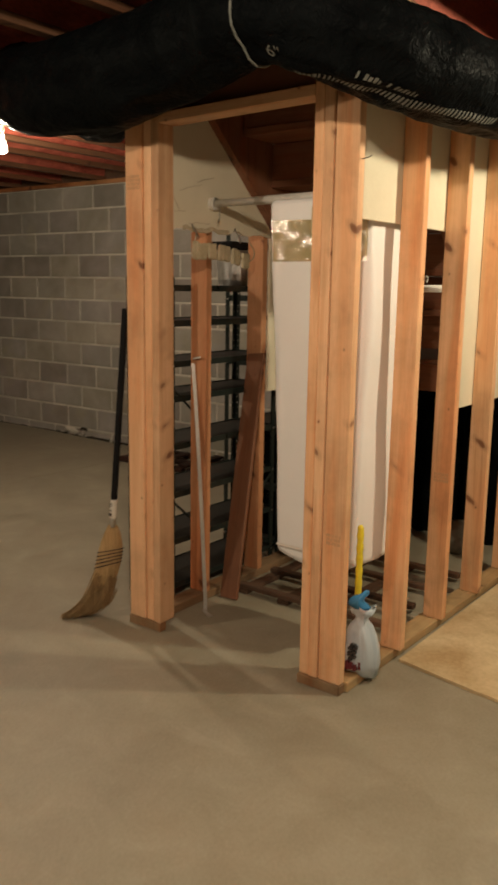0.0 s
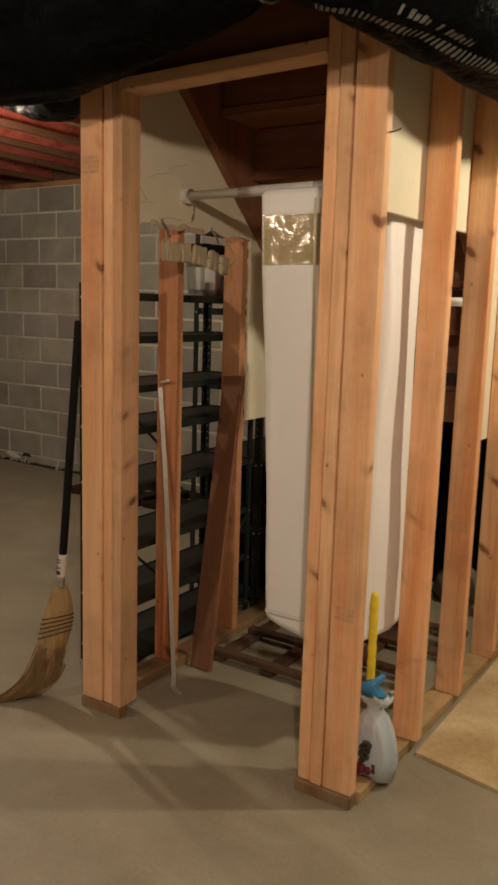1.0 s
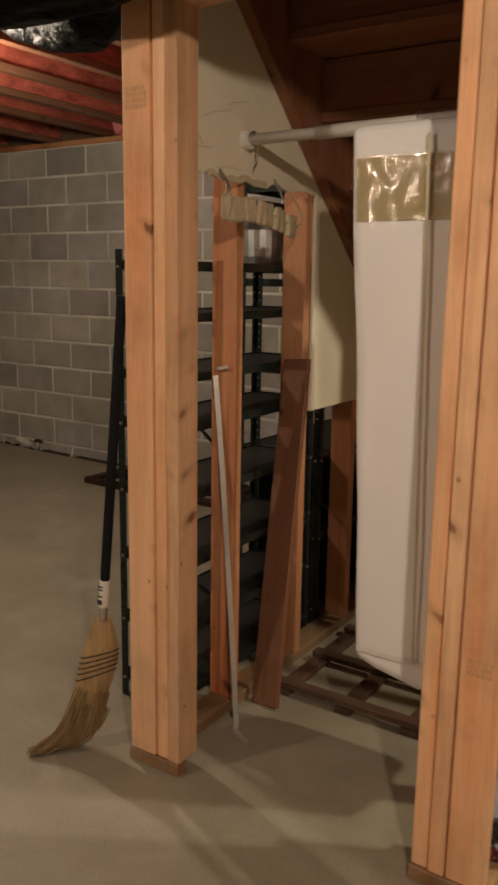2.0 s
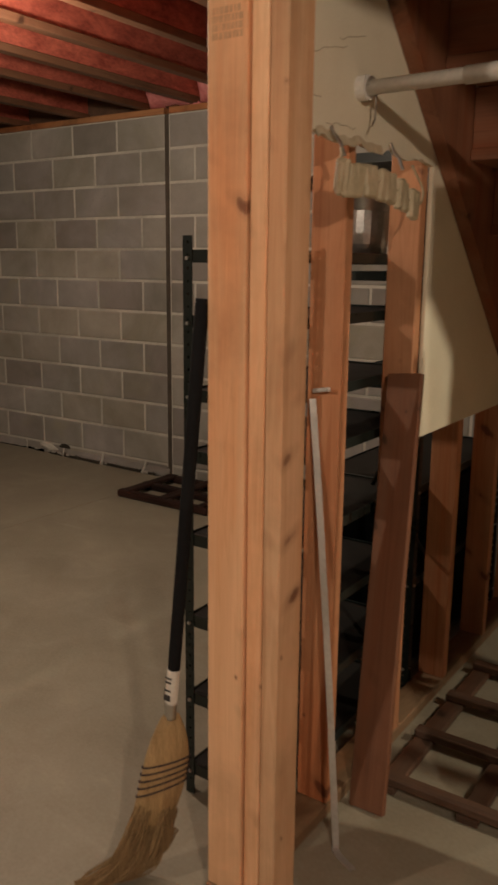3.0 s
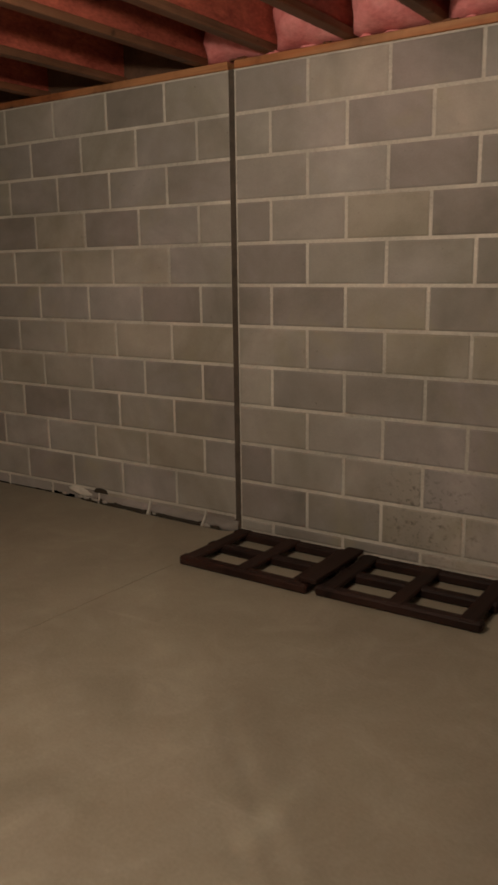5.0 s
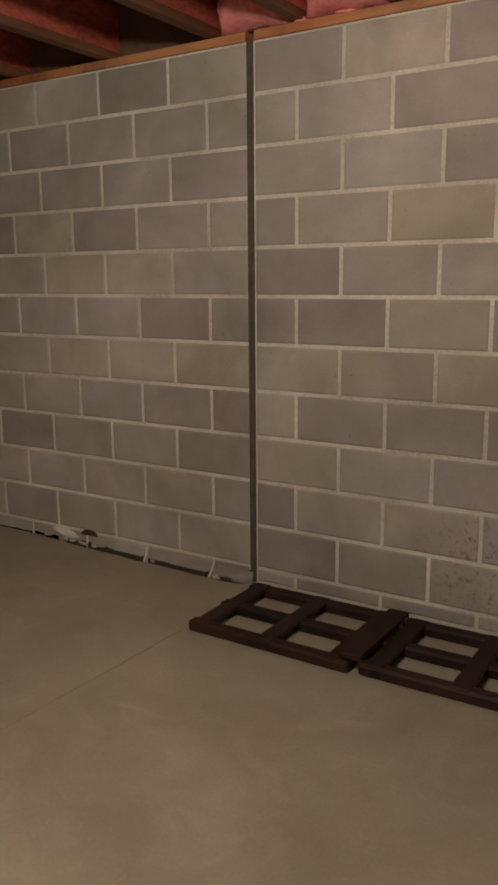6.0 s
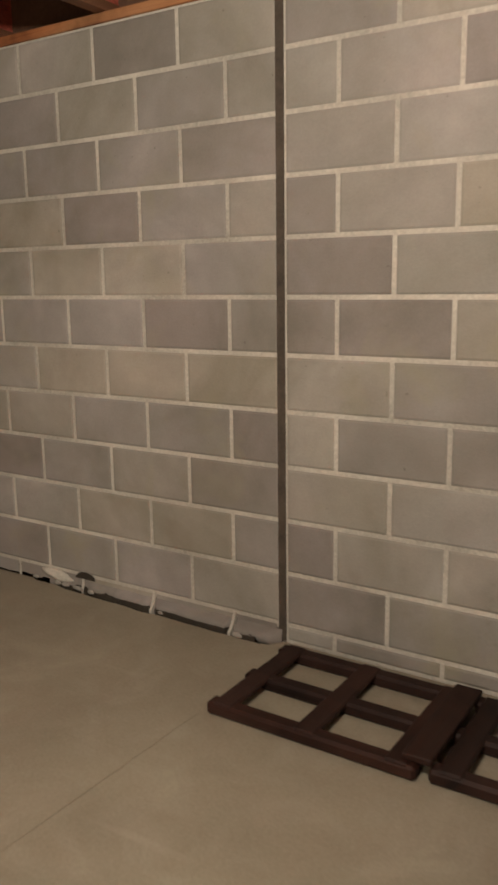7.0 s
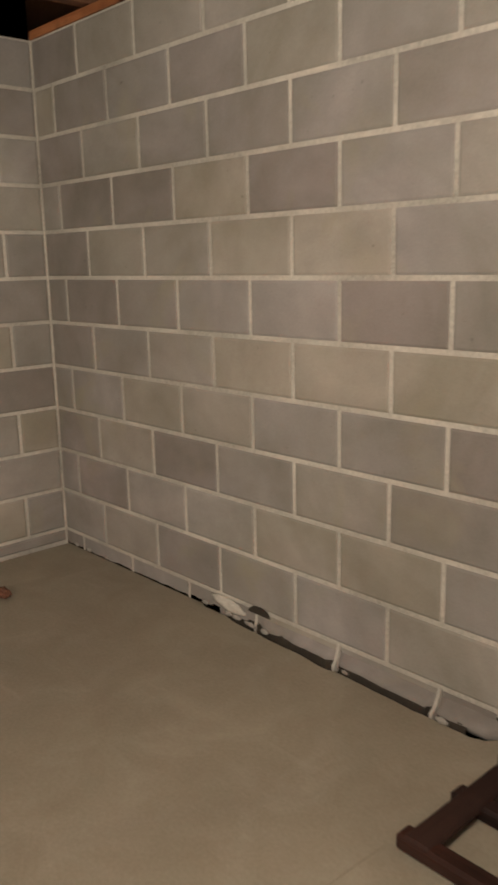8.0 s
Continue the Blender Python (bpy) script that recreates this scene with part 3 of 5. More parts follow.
left_wall = thing("stud_wall", "open stud wall of orange two-by-fours beside steel shelving", "stud wall", "closet stud walls", "structure")
right_wall = thing("stud_wall", "open stud wall of orange two-by-fours with pale lit edges", "stud wall", "closet stud walls", "structure")
for wall, xc, ys in ((left_wall, (LX0 + LX1) / 2, (-2.47, -2.06, -1.66, -1.26, -0.86)), (right_wall, (RX0 + RX1) / 2, (-2.465, -2.075, -1.675, -1.27, -0.87))):
    upright("stud", stud_tall, wall, xc if wall is left_wall else (PX0 + PX1) / 2, FRONT + SX / 2, FL + 0.0385)
    for y in ys:
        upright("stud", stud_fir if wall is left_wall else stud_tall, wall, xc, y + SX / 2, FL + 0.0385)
    # the left plate's darker wood stands in for the shade it lies in
    board("bottom_plate", wall, M_sole if wall is left_wall else M_plate, (xc if wall is left_wall else xc - 0.03, FRONT + SX + 0.001, FL + 0.0192), (xc, -0.55, FL + 0.0192), SX, SY, 0)
    board("top_plate", wall, M_plate, (xc, FRONT, 2.305), (xc, -0.55, 2.305), SX, SY, 0)
for k in range(2):
    upright("trimmer", stud_turned, left_wall, LX1 + 0.005 + SX * (k + 0.5) + 0.0045 * k, FRONT + SY / 2 + (0.005, 0.000)[k], FL + 0.0385)
    upright("trimmer", stud_turned, right_wall, PX0 - 0.005 - SX * (k + 0.5) - 0.004 * k, FRONT + SY / 2 + (-0.002, 0.004)[k], FL + 0.0385)
def stamp(wall, x0, x1, y, z0, rows):
    """A faint grade stamp: rows of short dashes printed on a stud."""
    bm, r = bmesh.new(), random.Random(int(z0 * 1000))
    for k in range(rows):
        x = x0
        while x < x1 - 0.004:
            w = r.uniform(0.003, 0.009)
            z = z0 + k * 0.014
            box(bm, x, y - 0.0006, z, min(x + w, x1), y + 0.0006, z + 0.0115)
            x += w + r.uniform(0.0015, 0.004)
    part("grade_stamp", bm, M_stamp, wall, "faint brown grade stamp")


stamp(left_wall, 2.502, 2.570, FRONT, 1.775, 4)
stamp(right_wall, 3.460, 3.522, FRONT, 0.53, 3)
stamp(right_wall, 3.50, 3.565, -2.075, 0.62, 3)
part("sole_block", solid(LX0 - 0.004, FRONT - 0.003, FL, LX1 + 0.086, FRONT + SX - 0.001, FL + 0.0378, 0.003), M_sole, left_wall, "dirty worn end of the sole plate")
part("sole_block", solid(PX0 - 0.088, FRONT - 0.006, FL, PX1 + 0.003, FRONT + SX - 0.001, FL + 0.0378, 0.003), M_sole, right_wall, "dirty worn end of the sole plate")
header = thing("door_header", "rough wooden header across the closet opening", "header", kind="structure")
board("lintel", header, M_stud, (LX1 + 0.086, FRONT + SY / 2, 2.026), (PX0 - 0.086, FRONT + SY / 2, 2.040), SX, SY - 0.004)
board("header_board", header, M_stair, (LX1 + 0.086, FRONT + 0.07, 2.17), (PX0 - 0.086, FRONT + 0.07, 2.17), 0.235, 0.036)


def sheet(y0, z0, y1, z1, xa, xb, label, torn=0.0):
    """A gypsum board on the inside of a stud wall; torn: how ragged its lower edge is."""
    if not torn:
        bm = solid(xa, y0, z0, xb, y1, z1, 0.002)
    else:
        n = 40
        low = [(y0 + (y1 - y0) * i / n, z0 + torn * noise.noise((i * 0.21, 3, 8)) + 0.4 * torn * noise.noise((i * 0.9, 1, 2))) for i in range(n + 1)]
        bm = bmesh.new()
        rows = [[bm.verts.new((x, y, z)) for y, z in low + [(y1, z1), (y0, z1)]] for x in (xa, xb)]
        bm.faces.new(rows[0])
        bm.faces.new(rows[1][::-1])
        for k in range(n + 3):
            j = (k + 1) % (n + 3)
            bm.faces.new((rows[0][k], rows[1][k], rows[1][j], rows[0][j]))
        bmesh.ops.recalc_face_normals(bm, faces=bm.faces)
    return tagged(part("drywall_sheet", bm, M_drywall), label, "drywall", "stair drywall", "structure")


torn_sheet = sheet(FRONT + 0.09, 1.640, -2.026, 2.28, LX1 + 0.002, LX1 + 0.0147, "grey-beige drywall sheet with a torn lower edge above the closet's left side", 0.016)
for k, (ya, za, yb, zb) in enumerate(((-2.73, 1.80, -2.66, 1.715), (-2.72, 1.705, -2.62, 1.71), (-2.66, 1.79, -2.52, 1.825), (-2.55, 1.835, -2.44, 1.86), (-2.60, 1.665, -2.47, 1.672))):
    mark = [Vector((LX1 + 0.0147, ya + (yb - ya) * i / 10, za + (zb - za) * i / 10 + 0.008 * noise.noise((i * 0.4, k * 3.0, 1)))) for i in range(11)]
    part("scratch", tube(bmesh.new(), mark, 0.0010 if k else 0.0016, 5, flat=1.0), M_scuff, torn_sheet, "brown gouge in the drywall")
flap = bmesh.new()
edge = [(-2.64 + 0.30 * i / 24, 1.640 + 0.016 * noise.noise((i * 0.3, 5, 0))) for i in range(25)]
rows = [[flap.verts.new((LX1 + 0.0150 + dx, y, z + dz * (1 + 0.5 * noise.noise((i * 0.5, dz * 90, 2))))) for i, (y, z) in enumerate(edge)] for dx, dz in ((0.0, 0.012), (0.004, 0.003), (0.006, -0.007), (0.005, -0.008), (-0.0005, 0.010))]
for r0, r1 in zip(rows, rows[1:]):
    for i in range(24):
        flap.faces.new((r0[i], r0[i + 1], r1[i + 1], r1[i]))
part("torn_paper", flap, M_kraft, torn_sheet, "torn brown paper facing curling off the drywall", smooth=True)
sheet(-2.024, 0.915, -0.6, 2.28, LX1 + 0.002, LX1 + 0.0147, "grey-beige drywall sheet beside the stair, cut off at the bottom")
sheet(FRONT + 0.09, 1.640, -1.88, 2.28, RX0 - 0.0147, RX0 - 0.002, "cream drywall sheet behind open studs")
sheet(-1.878, 0.90, -0.6, 2.28, RX0 - 0.0147, RX0 - 0.002, "cream drywall sheet behind open studs, reaching lower")

# the stair, seen from below
stair = thing("stair", "reddish-brown wooden stair seen from underneath", "stair", kind="structure")
SLOPE = 0.893


def edge_z(y):
    return 2.028 - SLOPE * (y + 2.428)


for xs in ((LX1 + 0.017, LX1 + 0.055), (RX0 - 0.055, RX0 - 0.017)):
    bm = bmesh.new()
    prof = [(-2.73, edge_z(-2.73)), (-1.27, edge_z(-1.27)), (-1.27, edge_z(-1.27) + 0.36), (-2.73, edge_z(-2.73) + 0.30)]
    ring = [[bm.verts.new((x, y, z)) for y, z in prof] for x in xs]
    bm.faces.new(ring[0][::-1])
    bm.faces.new(ring[1])
    for k in range(4):
        bm.faces.new((ring[0][k], ring[0][(k + 1) % 4], ring[1][(k + 1) % 4], ring[1][k]))
    bmesh.ops.recalc_face_normals(bm, faces=bm.faces)
    part("stringer", bm, M_stair, stair)
xa, xb = LX1 + 0.056, RX0 - 0.056
for k in range(7):
    y = -2.70 + 0.213 * k
    z = edge_z(y) + 0.17
    board("tread", stair, M_stair, (xa, y + 0.10, z), (xb, y + 0.10, z), 0.032, 0.25)
    board("riser", stair, M_stair, (xa, y + 0.205, z - 0.105), (xb, y + 0.205, z - 0.105), 0.172, 0.019)
landing = thing("stair_landing", "dark brown wooden stair landing framed on joists", "landing", kind="structure")
board("rim_beam", landing, M_stair, (xa - 0.03, -1.24, 0.96), (xb + 0.03, -1.24, 0.96), 0.14, 0.038)
part("deck", solid(xa - 0.03, -1.26, 1.032, xb + 0.03, 0.0, 1.055, 0.003), M_stair, landing)
for x in (2.9, 3.2):
    board("landing_joist", landing, M_stair, (x, -1.218, 0.96), (x, -0.01, 0.96), 0.14, 0.038)

# ---- black flexible duct under the joists ----
DUCT = [(1.25, -2.50, 2.52), (1.65, -2.68, 2.33), (2.1, -2.95, 2.17), (2.6, -3.08, 2.125), (3.05, -3.14, 2.150), (3.38, -3.20, 2.185), (3.6, -3.14, 2.115), (3.72, -2.90, 2.065), (3.78, -2.50, 2.06), (3.84, -2.0, 2.09), (3.9, -1.3, 2.2), (3.9, -0.6, 2.4)]
DR = 0.145


def crease(x, y, z):
    """Sharp-edged folds of loose film: 1 on a ridge, falling off to both sides."""
    return 1.0 - 2.0 * abs(noise.noise((x, y, z)))


def duct_wob(i, a):
    c, w = math.cos(a), math.sin(a)
    body = 1.28 - 0.28 * min(1.0, max(0.0, (i - 60) / 40))
    slack = 0.08 * crease(i * 0.045, c * 1.6, w * 1.6 + 3) * (0.4 + 0.6 * max(0.0, -w)) + 0.045 * crease(i * 0.11 + 7, c * 2.6 + 0.05 * i, w * 2.6)
    return body - 0.04 + slack + 0.05 * noise.noise((i * 0.13, c * 1.3, w * 1.3)) + 0.02 * noise.noise((i * 0.5, c * 3, w * 3))


duct = thing("flexible_duct", "black plastic-jacketed flexible duct sagging under the joists", "duct")
duct_line = spline(DUCT, 20)
part("jacket", tube(bmesh.new(), duct_line, DR, 72, duct_wob, 0.92), M_duct, duct, smooth=True)


line2 = spline([(1.10, -2.36, 2.56), (1.40, -2.40, 2.42), (1.75, -2.46, 2.24), (2.15, -2.62, 2.14), (2.45, -2.985, 2.16)], 20)
duct2 = thing("flexible_duct", "black plastic-jacketed flexible duct branching off between the joists", "duct")
part("jacket", tube(bmesh.new(), line2, 0.125, 32, lambda i, a: duct_wob(i + 100, a), 0.95), M_duct, duct2, smooth=True)


def on_duct(s, a, out=0.0):
    """A place on the jacket: s along the line, a round it (0 is the side facing out, rising with a)."""
    i = max(1, min(len(duct_line) - 2, int(s)))
    p = duct_line[i].lerp(duct_line[i + 1], s - i)
    d = (duct_line[i + 1] - duct_line[i - 1]).normalized()
    side = d.cross(Vector((0, 0, 1))).normalized()
    r = DR * duct_wob(s, a) + out
    return p + side * math.cos(a) * r + side.cross(d) * math.sin(a) * r * 0.92


def duct_patch(bm, s0, s1, a0, a1):
    """A printed patch lying on the jacket."""
    n = max(2, int((s1 - s0) * 2))
    rows = [[bm.verts.new(on_duct(s0 + (s1 - s0) * i / n, a, 0.003)) for a in (a0, (a0 + a1) / 2, a1)] for i in range(n + 1)]
    for r0, r1 in zip(rows, rows[1:]):
        for k in range(2):
            bm.faces.new((r0[k], r0[k + 1], r1[k + 1], r1[k]))
    return bm


prints = bmesh.new()
for k in range(48):
    duct_patch(prints, 115.0 + k * 0.9, 115.45 + k * 0.9, -1.58 + 0.0095 * k, -1.40 + 0.0095 * k)
part("chevron_print", prints, M_print, duct, "grey chevron band printed along the duct")
words = bmesh.new()
for s0, letters in ((125.2, 1), (126.8, 4), (131.2, 1), (132.8, 6)):
    for k in range(letters):
        duct_patch(words, s0 + 0.86 * k, s0 + 0.86 * k + 0.52, -1.09, -0.96 - 0.03 * (k % 2))
part("lettering", words, M_print, duct, "grey printed wording on the duct")
size = bpy.data.curves.new("size_print", "FONT")
size.body, size.size = '6"', 0.06
sz = new("size_print", size)
sz.data.materials.append(M_print)
sz.parent = duct
p0, p1, p2 = on_duct(109, -1.12, 0.008), on_duct(111, -1.12, 0.008), on_duct(109, -0.77, 0.008)
ex = (p1 - p0).normalized()
ez = ex.cross((p2 - p0)).normalized()
sz.matrix_basis = Matrix.Translation(p0) @ Matrix((ex, ez.cross(ex), ez)).transposed().to_4x4()
strap = bmesh.new()
sp = [on_duct(101, a, 0.004) for a in np.linspace(-math.pi * 0.5, math.pi * 1.5, 25)]
tube(strap, [Vector(p) for p in sp], 0.004, 6)
rod(strap, on_duct(101, math.pi / 2), on_duct(101, math.pi / 2) + Vector((0, 0, 0.11)), 0.004, 6)
part("strap", strap, M_print, duct, "grey hanging strap")

# ---- steel shelving outside the left stud wall ----


def angle_post(h, pitch=0.03):
    """A slotted steel angle: two flanges with a hole at every pitch, corner at the origin."""
    bm, w, t = bmesh.new(), 0.027, 0.002
    n = int(h / pitch)
    for axis in (0, 1):
        def v(u, z):
            return bm.verts.new((u, 0, z) if axis == 0 else (0, u, z))
        c, hw, hh = w * 0.55, 0.0026, 0.0036
        for k in range(n):
            z0, z1 = k * pitch, (k + 1) * pitch
            zc = (z0 + z1) / 2
            o = [v(0, z0), v(w, z0), v(w, z1), v(0, z1)]
            q = [v(c - hw, zc - hh), v(c + hw, zc - hh), v(c + hw, zc + hh), v(c - hw, zc + hh)]
            for j in range(4):
                bm.faces.new((o[j], o[(j + 1) % 4], q[(j + 1) % 4], q[j]))
    bmesh.ops.remove_doubles(bm, verts=bm.verts, dist=1e-5)
    bmesh.ops.solidify(bm, geom=bm.faces[:], thickness=t)
    return bm


def shelf_lips(x0, y0, x1, y1, z, lip=0.023):
    """The pressed rim of a shelf: turned-down lips with rolled lower edges."""
    bm = bmesh.new()
    for a in ((x0, y0, x1, y0 + 0.0015), (x0, y1 - 0.0015, x1, y1), (x0, y0 + 0.0016, x0 + 0.0015, y1 - 0.0016), (x1 - 0.0015, y0 + 0.0016, x1, y1 - 0.0016)):
        box(bm, a[0], a[1], z - lip, a[2], a[3], z + 0.004)
    for a in ((x0, y0, x1, y0 + 0.010), (x0, y1 - 0.010, x1, y1)):
        box(bm, a[0], a[1], z - lip - 0.0015, a[2], a[3], z - lip)
        box(bm, a[0], a[1], z + 0.004, a[2], a[3], z + 0.0055)
    return bm


bolt_bm = bmesh.new()
bmesh.ops.create_cone(bolt_bm, cap_ends=True, segments=10, radius1=0.0055, radius2=0.004, depth=0.005)
BOLT = mesh_of(bolt_bm, "bolt", M_bolt)


def shelving(x0, y0, x1, y1, height, levels, label):
    unit = thing("steel_shelf_unit", label, "shelf unit", "steel shelving")
    me = mesh_of(angle_post(height - FL), "upright", M_steel)
    for x, y, s in ((x0, y0, (1, 1)), (x1, y0, (-1, 1)), (x0, y1, (1, -1)), (x1, y1, (-1, -1))):
        ob = part("upright", me, M_steel, unit, m=Matrix.Translation((x, y, FL)) @ Matrix.Diagonal((s[0], s[1], 1, 1)))
        for z in levels:
            for m in (pose(0.0149, -0.004, z - FL - 0.014, 90, 0, 0), pose(-0.004, 0.0149, z - FL - 0.014, 0, -90, 0)):
                part("bolt", BOLT, M_bolt, ob, m=m)
    for z in levels:
        pan = part("shelf", solid(x0 + 0.006, y0 + 0.006, z - 0.004, x1 - 0.006, y1 - 0.006, z - 0.0005), M_pan, unit, "dark shelf panel")
        part("rim", shelf_lips(x0 + 0.003, y0 + 0.003, x1 - 0.003, y1 - 0.003, z), M_steel, pan, "glossy dark green steel rim")
    for x in (x1 - 0.006,):
        for z in (height * 0.2, height * 0.55):
            rod(bm := bmesh.new(), (x, y0 + 0.02, z + 0.16), (x, y0 + 0.26, z - 0.04), 0.006, 6)
            part("brace", bm, M_steel, unit)
            rod(bm := bmesh.new(), (x, y1 - 0.02, z + 0.16), (x, y1 - 0.26, z - 0.04), 0.006, 6)
            part("brace", bm, M_steel, unit)
    return unit


shelving(2.213, -2.59, 2.478, -1.79, 1.466, (1.410, 1.258, 1.08, 0.926, 0.71, 0.489, 0.27, 0.06), "dark green-black steel shelf unit with slotted uprights")
shelving(2.095, -1.73, 2.478, -0.83, 1.755, (1.72, 1.36, 1.02, 0.68, 0.36, 0.06), "taller dark steel shelf unit with slotted uprights")

for k, (z, h) in enumerate(((0.0605, 0.27), (0.3605, 0.28))):
    for j, y in enumerate((-1.69, -1.25)):
        tote = thing("storage_tote", "black plastic storage tote standing on the steel shelf", "storage tote", "totes")
        part("tub", loft(bmesh.new(), [[Vector((2.29 + sx * w * 0.15, y + 0.2 + sy * w * 0.19, z + zz)) for sx, sy in ((-1, -1), (1, -1), (1, 1), (-1, 1))] for zz, w in ((0.0, 0.9), (0.004, 0.92), (h - 0.05, 0.99), (h - 0.045, 1.03), (h - 0.03, 1.03))]), M_duct, tote)
        part("lid", solid(2.13, y + 0.0, z + h - 0.029, 2.45, y + 0.40, z + h - 0.012, 0.006), M_duct, tote)

bucket = thing("tin_bucket", "shiny tin bucket standing on the steel shelf", "bucket", m=Matrix.Translation((2.345, -1.96, 1.4115)))
part("body", lathe(bmesh.new(), [(0.085, 0.0), (0.086, 0.004), (0.1, 0.165), (0.105, 0.17), (0.1, 0.172), (0.095, 0.168), (0.082, 0.006)], 28), M_tin, bucket, smooth=True)
part("band", lathe(bmesh.new(), [(0.0905, 0.03), (0.0965, 0.12), (0.0955, 0.12), (0.0895, 0.03)], 28), M_tin, bucket, "pressed band")
tagged(part("black_box", solid(2.24, -2.13, 1.5845, 2.45, -1.80, 1.620, 0.006), M_black), "flat black tray lying across the tin bucket", "tray")

clip = thing("price_tag_clip", "cream plastic clip hanging on the shelf lip", "clip")
part("body", solid(2.323, -2.5925, 1.334, 2.334, -2.5885, 1.416, 0.001), M_paper, clip)
part("hook", solid(2.323, -2.588, 1.4162, 2.334, -2.565, 1.4185, 0.0008), M_paper, clip)

# ---- broom leaning on the post ----
broom = thing("corn_broom", "corn broom with a black foam handle leaning on the post", "broom")
NECK, HEAD = Vector((2.386, -2.855, 0.430)), Vector((2.470, -2.848, 1.318))
up = (HEAD - NECK).normalized()
stick = bmesh.new()
tube(stick, [NECK + up * t for t in (0.07, 0.075, 0.3, 0.6, 0.875, 0.89)], 0.0140, 18)
part("handle", stick, M_black, broom, "black foam handle", smooth=True)
lab = part("label", tube(bmesh.new(), [NECK + up * t for t in (-0.005, 0.0, 0.074, 0.079)], 0.0147, 18), M_paper, broom, "white paper sleeve with print", smooth=True)
prn = bmesh.new()
for k, t in enumerate((0.012, 0.03, 0.05, 0.06)):
    c = NECK + up * t
    box(prn, c.x - 0.010, c.y - 0.0160, c.z - (0.007 if k == 0 else 0.002), c.x + 0.006, c.y - 0.0138, c.z + (0.007 if k == 0 else 0.002))
part("print", prn, M_ink, lab, "black print bars")
part("collar", tube(bmesh.new(), [NECK + up * t for t in (-0.045, -0.04, -0.01, -0.005)], 0.0130, 14), M_tin, broom, "wire collar", smooth=True)


def straw_head():
    """The straw: a flat bell that swells, then sweeps aside to a ragged tip."""
    rows = []
    for k in range(15):
        t = k / 14
        z = 0.392 * (1 - t) + 0.005 * t
        c = Vector((2.382 - 0.02 * t - 0.062 * t**3, -2.855 - 0.015 * t - 0.060 * t**2.5, z))
        w = 0.016 + 0.031 * (1 - (1 - min(1, t * 3.0)) ** 2)
        d = 0.016 + 0.026 * math.sin(min(1, t * 1.4) * math.pi * 0.62)
        ring = []
        for j in range(28):
            a = 2 * math.pi * j / 28
            r = 1 + 0.04 * noise.noise((math.cos(a) * 6, math.sin(a) * 6, t * 1.5))
            ring.append(c + Vector((math.cos(a) * w * 0.78 * r + 0.2 * d * math.sin(a), math.sin(a) * d * r + math.cos(a) * w * 0.55 * r, 0.03 * math.cos(a) * t)))
        rows.append(ring)
    return loft(bmesh.new(), rows[::-1])


part("straw_head", straw_head(), M_straw, broom, "bundled straw", smooth=True)
rng = random.Random(4)
loose = bmesh.new()
for k in range(320):
    u = rng.uniform(-1, 1)
    v = rng.uniform(-1, 1)
    a = Vector((2.366 + 0.027 * u, -2.885 + 0.022 * u + 0.026 * v, 0.15 - 0.01 * u + rng.uniform(-0.05, 0.03)))
    tip = Vector((2.275 + 0.038 * u + rng.uniform(-0.015, 0.015), -2.965 + 0.045 * u + 0.03 * v, FL + 0.004 + rng.uniform(0, 0.012) + max(0, u) * 0.01))
    midp = a.lerp(tip, 0.55) + Vector((0.022, 0.01, -0.012))
    midp.z = max(midp.z, FL + 0.010)
    tube(loose, spline([a, midp, tip], 4), 0.0022, 4)
part("straw_fringe", loose, M_straw_end, broom, "ragged swept straw ends")
for k, z in enumerate((0.278, 0.262, 0.246, 0.230, 0.212)):
    t = (0.392 - z) / 0.387
    w = 0.018 + 0.031 * (1 - (1 - min(1, t * 3.0)) ** 2)
    d = 0.018 + 0.026 * math.sin(min(1, t * 1.4) * math.pi * 0.62)
    c = Vector((2.382 - 0.02 * t - 0.062 * t**3, -2.855 - 0.015 * t - 0.060 * t**2.5, z))
    loop = [c + Vector((math.cos(a) * w * 0.78 + 0.2 * d * math.sin(a), math.sin(a) * d + math.cos(a) * w * 0.55, 0.03 * math.cos(a) * t)) for a in np.linspace(0, 2 * math.pi, 33)]
    part("stitch", tube(bmesh.new(), loop, 0.0022, 5), M_stitch, broom, "dark stitching cord")

# ---- closet contents ----
rail = thing("closet_rail", "white closet rail held by a bracket on the drywall", "closet rail")
part("rail_tube", rod(bmesh.new(), (LX1 + 0.016, -2.457, 1.752), (RX0 - 0.016, -2.457, 1.762), 0.0155, 20), M_white, rail, smooth=True)
part("rail_sleeve", rod(bmesh.new(), (LX1 + 0.25, -2.457, 1.7545), (RX0 - 0.016, -2.457, 1.762), 0.018, 20), M_white, rail, smooth=True)
for x, d in ((LX1 + 0.015, 1), (RX0 - 0.015, -1)):
    bm = rod(bmesh.new(), (x, -2.457, 1.753), (x + d * 0.022, -2.457, 1.753), 0.026, 20)
    part("bracket", bm, M_white, rail, "white end cup")
for x, y in ((LX1 + 0.045, -2.457),):
    hk = bmesh.new()
    pts = [Vector((x, y + 0.021 * math.cos(a), 1.753 + 0.021 * math.sin(a))) for a in np.linspace(-0.4, math.pi, 12)][::-1]
    pts += [Vector((x, y + 0.02, 1.72)), Vector((x, y + 0.018, 1.69)), Vector((x, y + 0.005, 1.675))]
    tagged(part("wire_hook", tube(hk, pts, 0.0022, 6), M_tin), "small wire hook hanging on the closet rail", "hook")

bag = thing("garment_bag", "white zipped garment bag hanging from the closet rail", "garment bag")
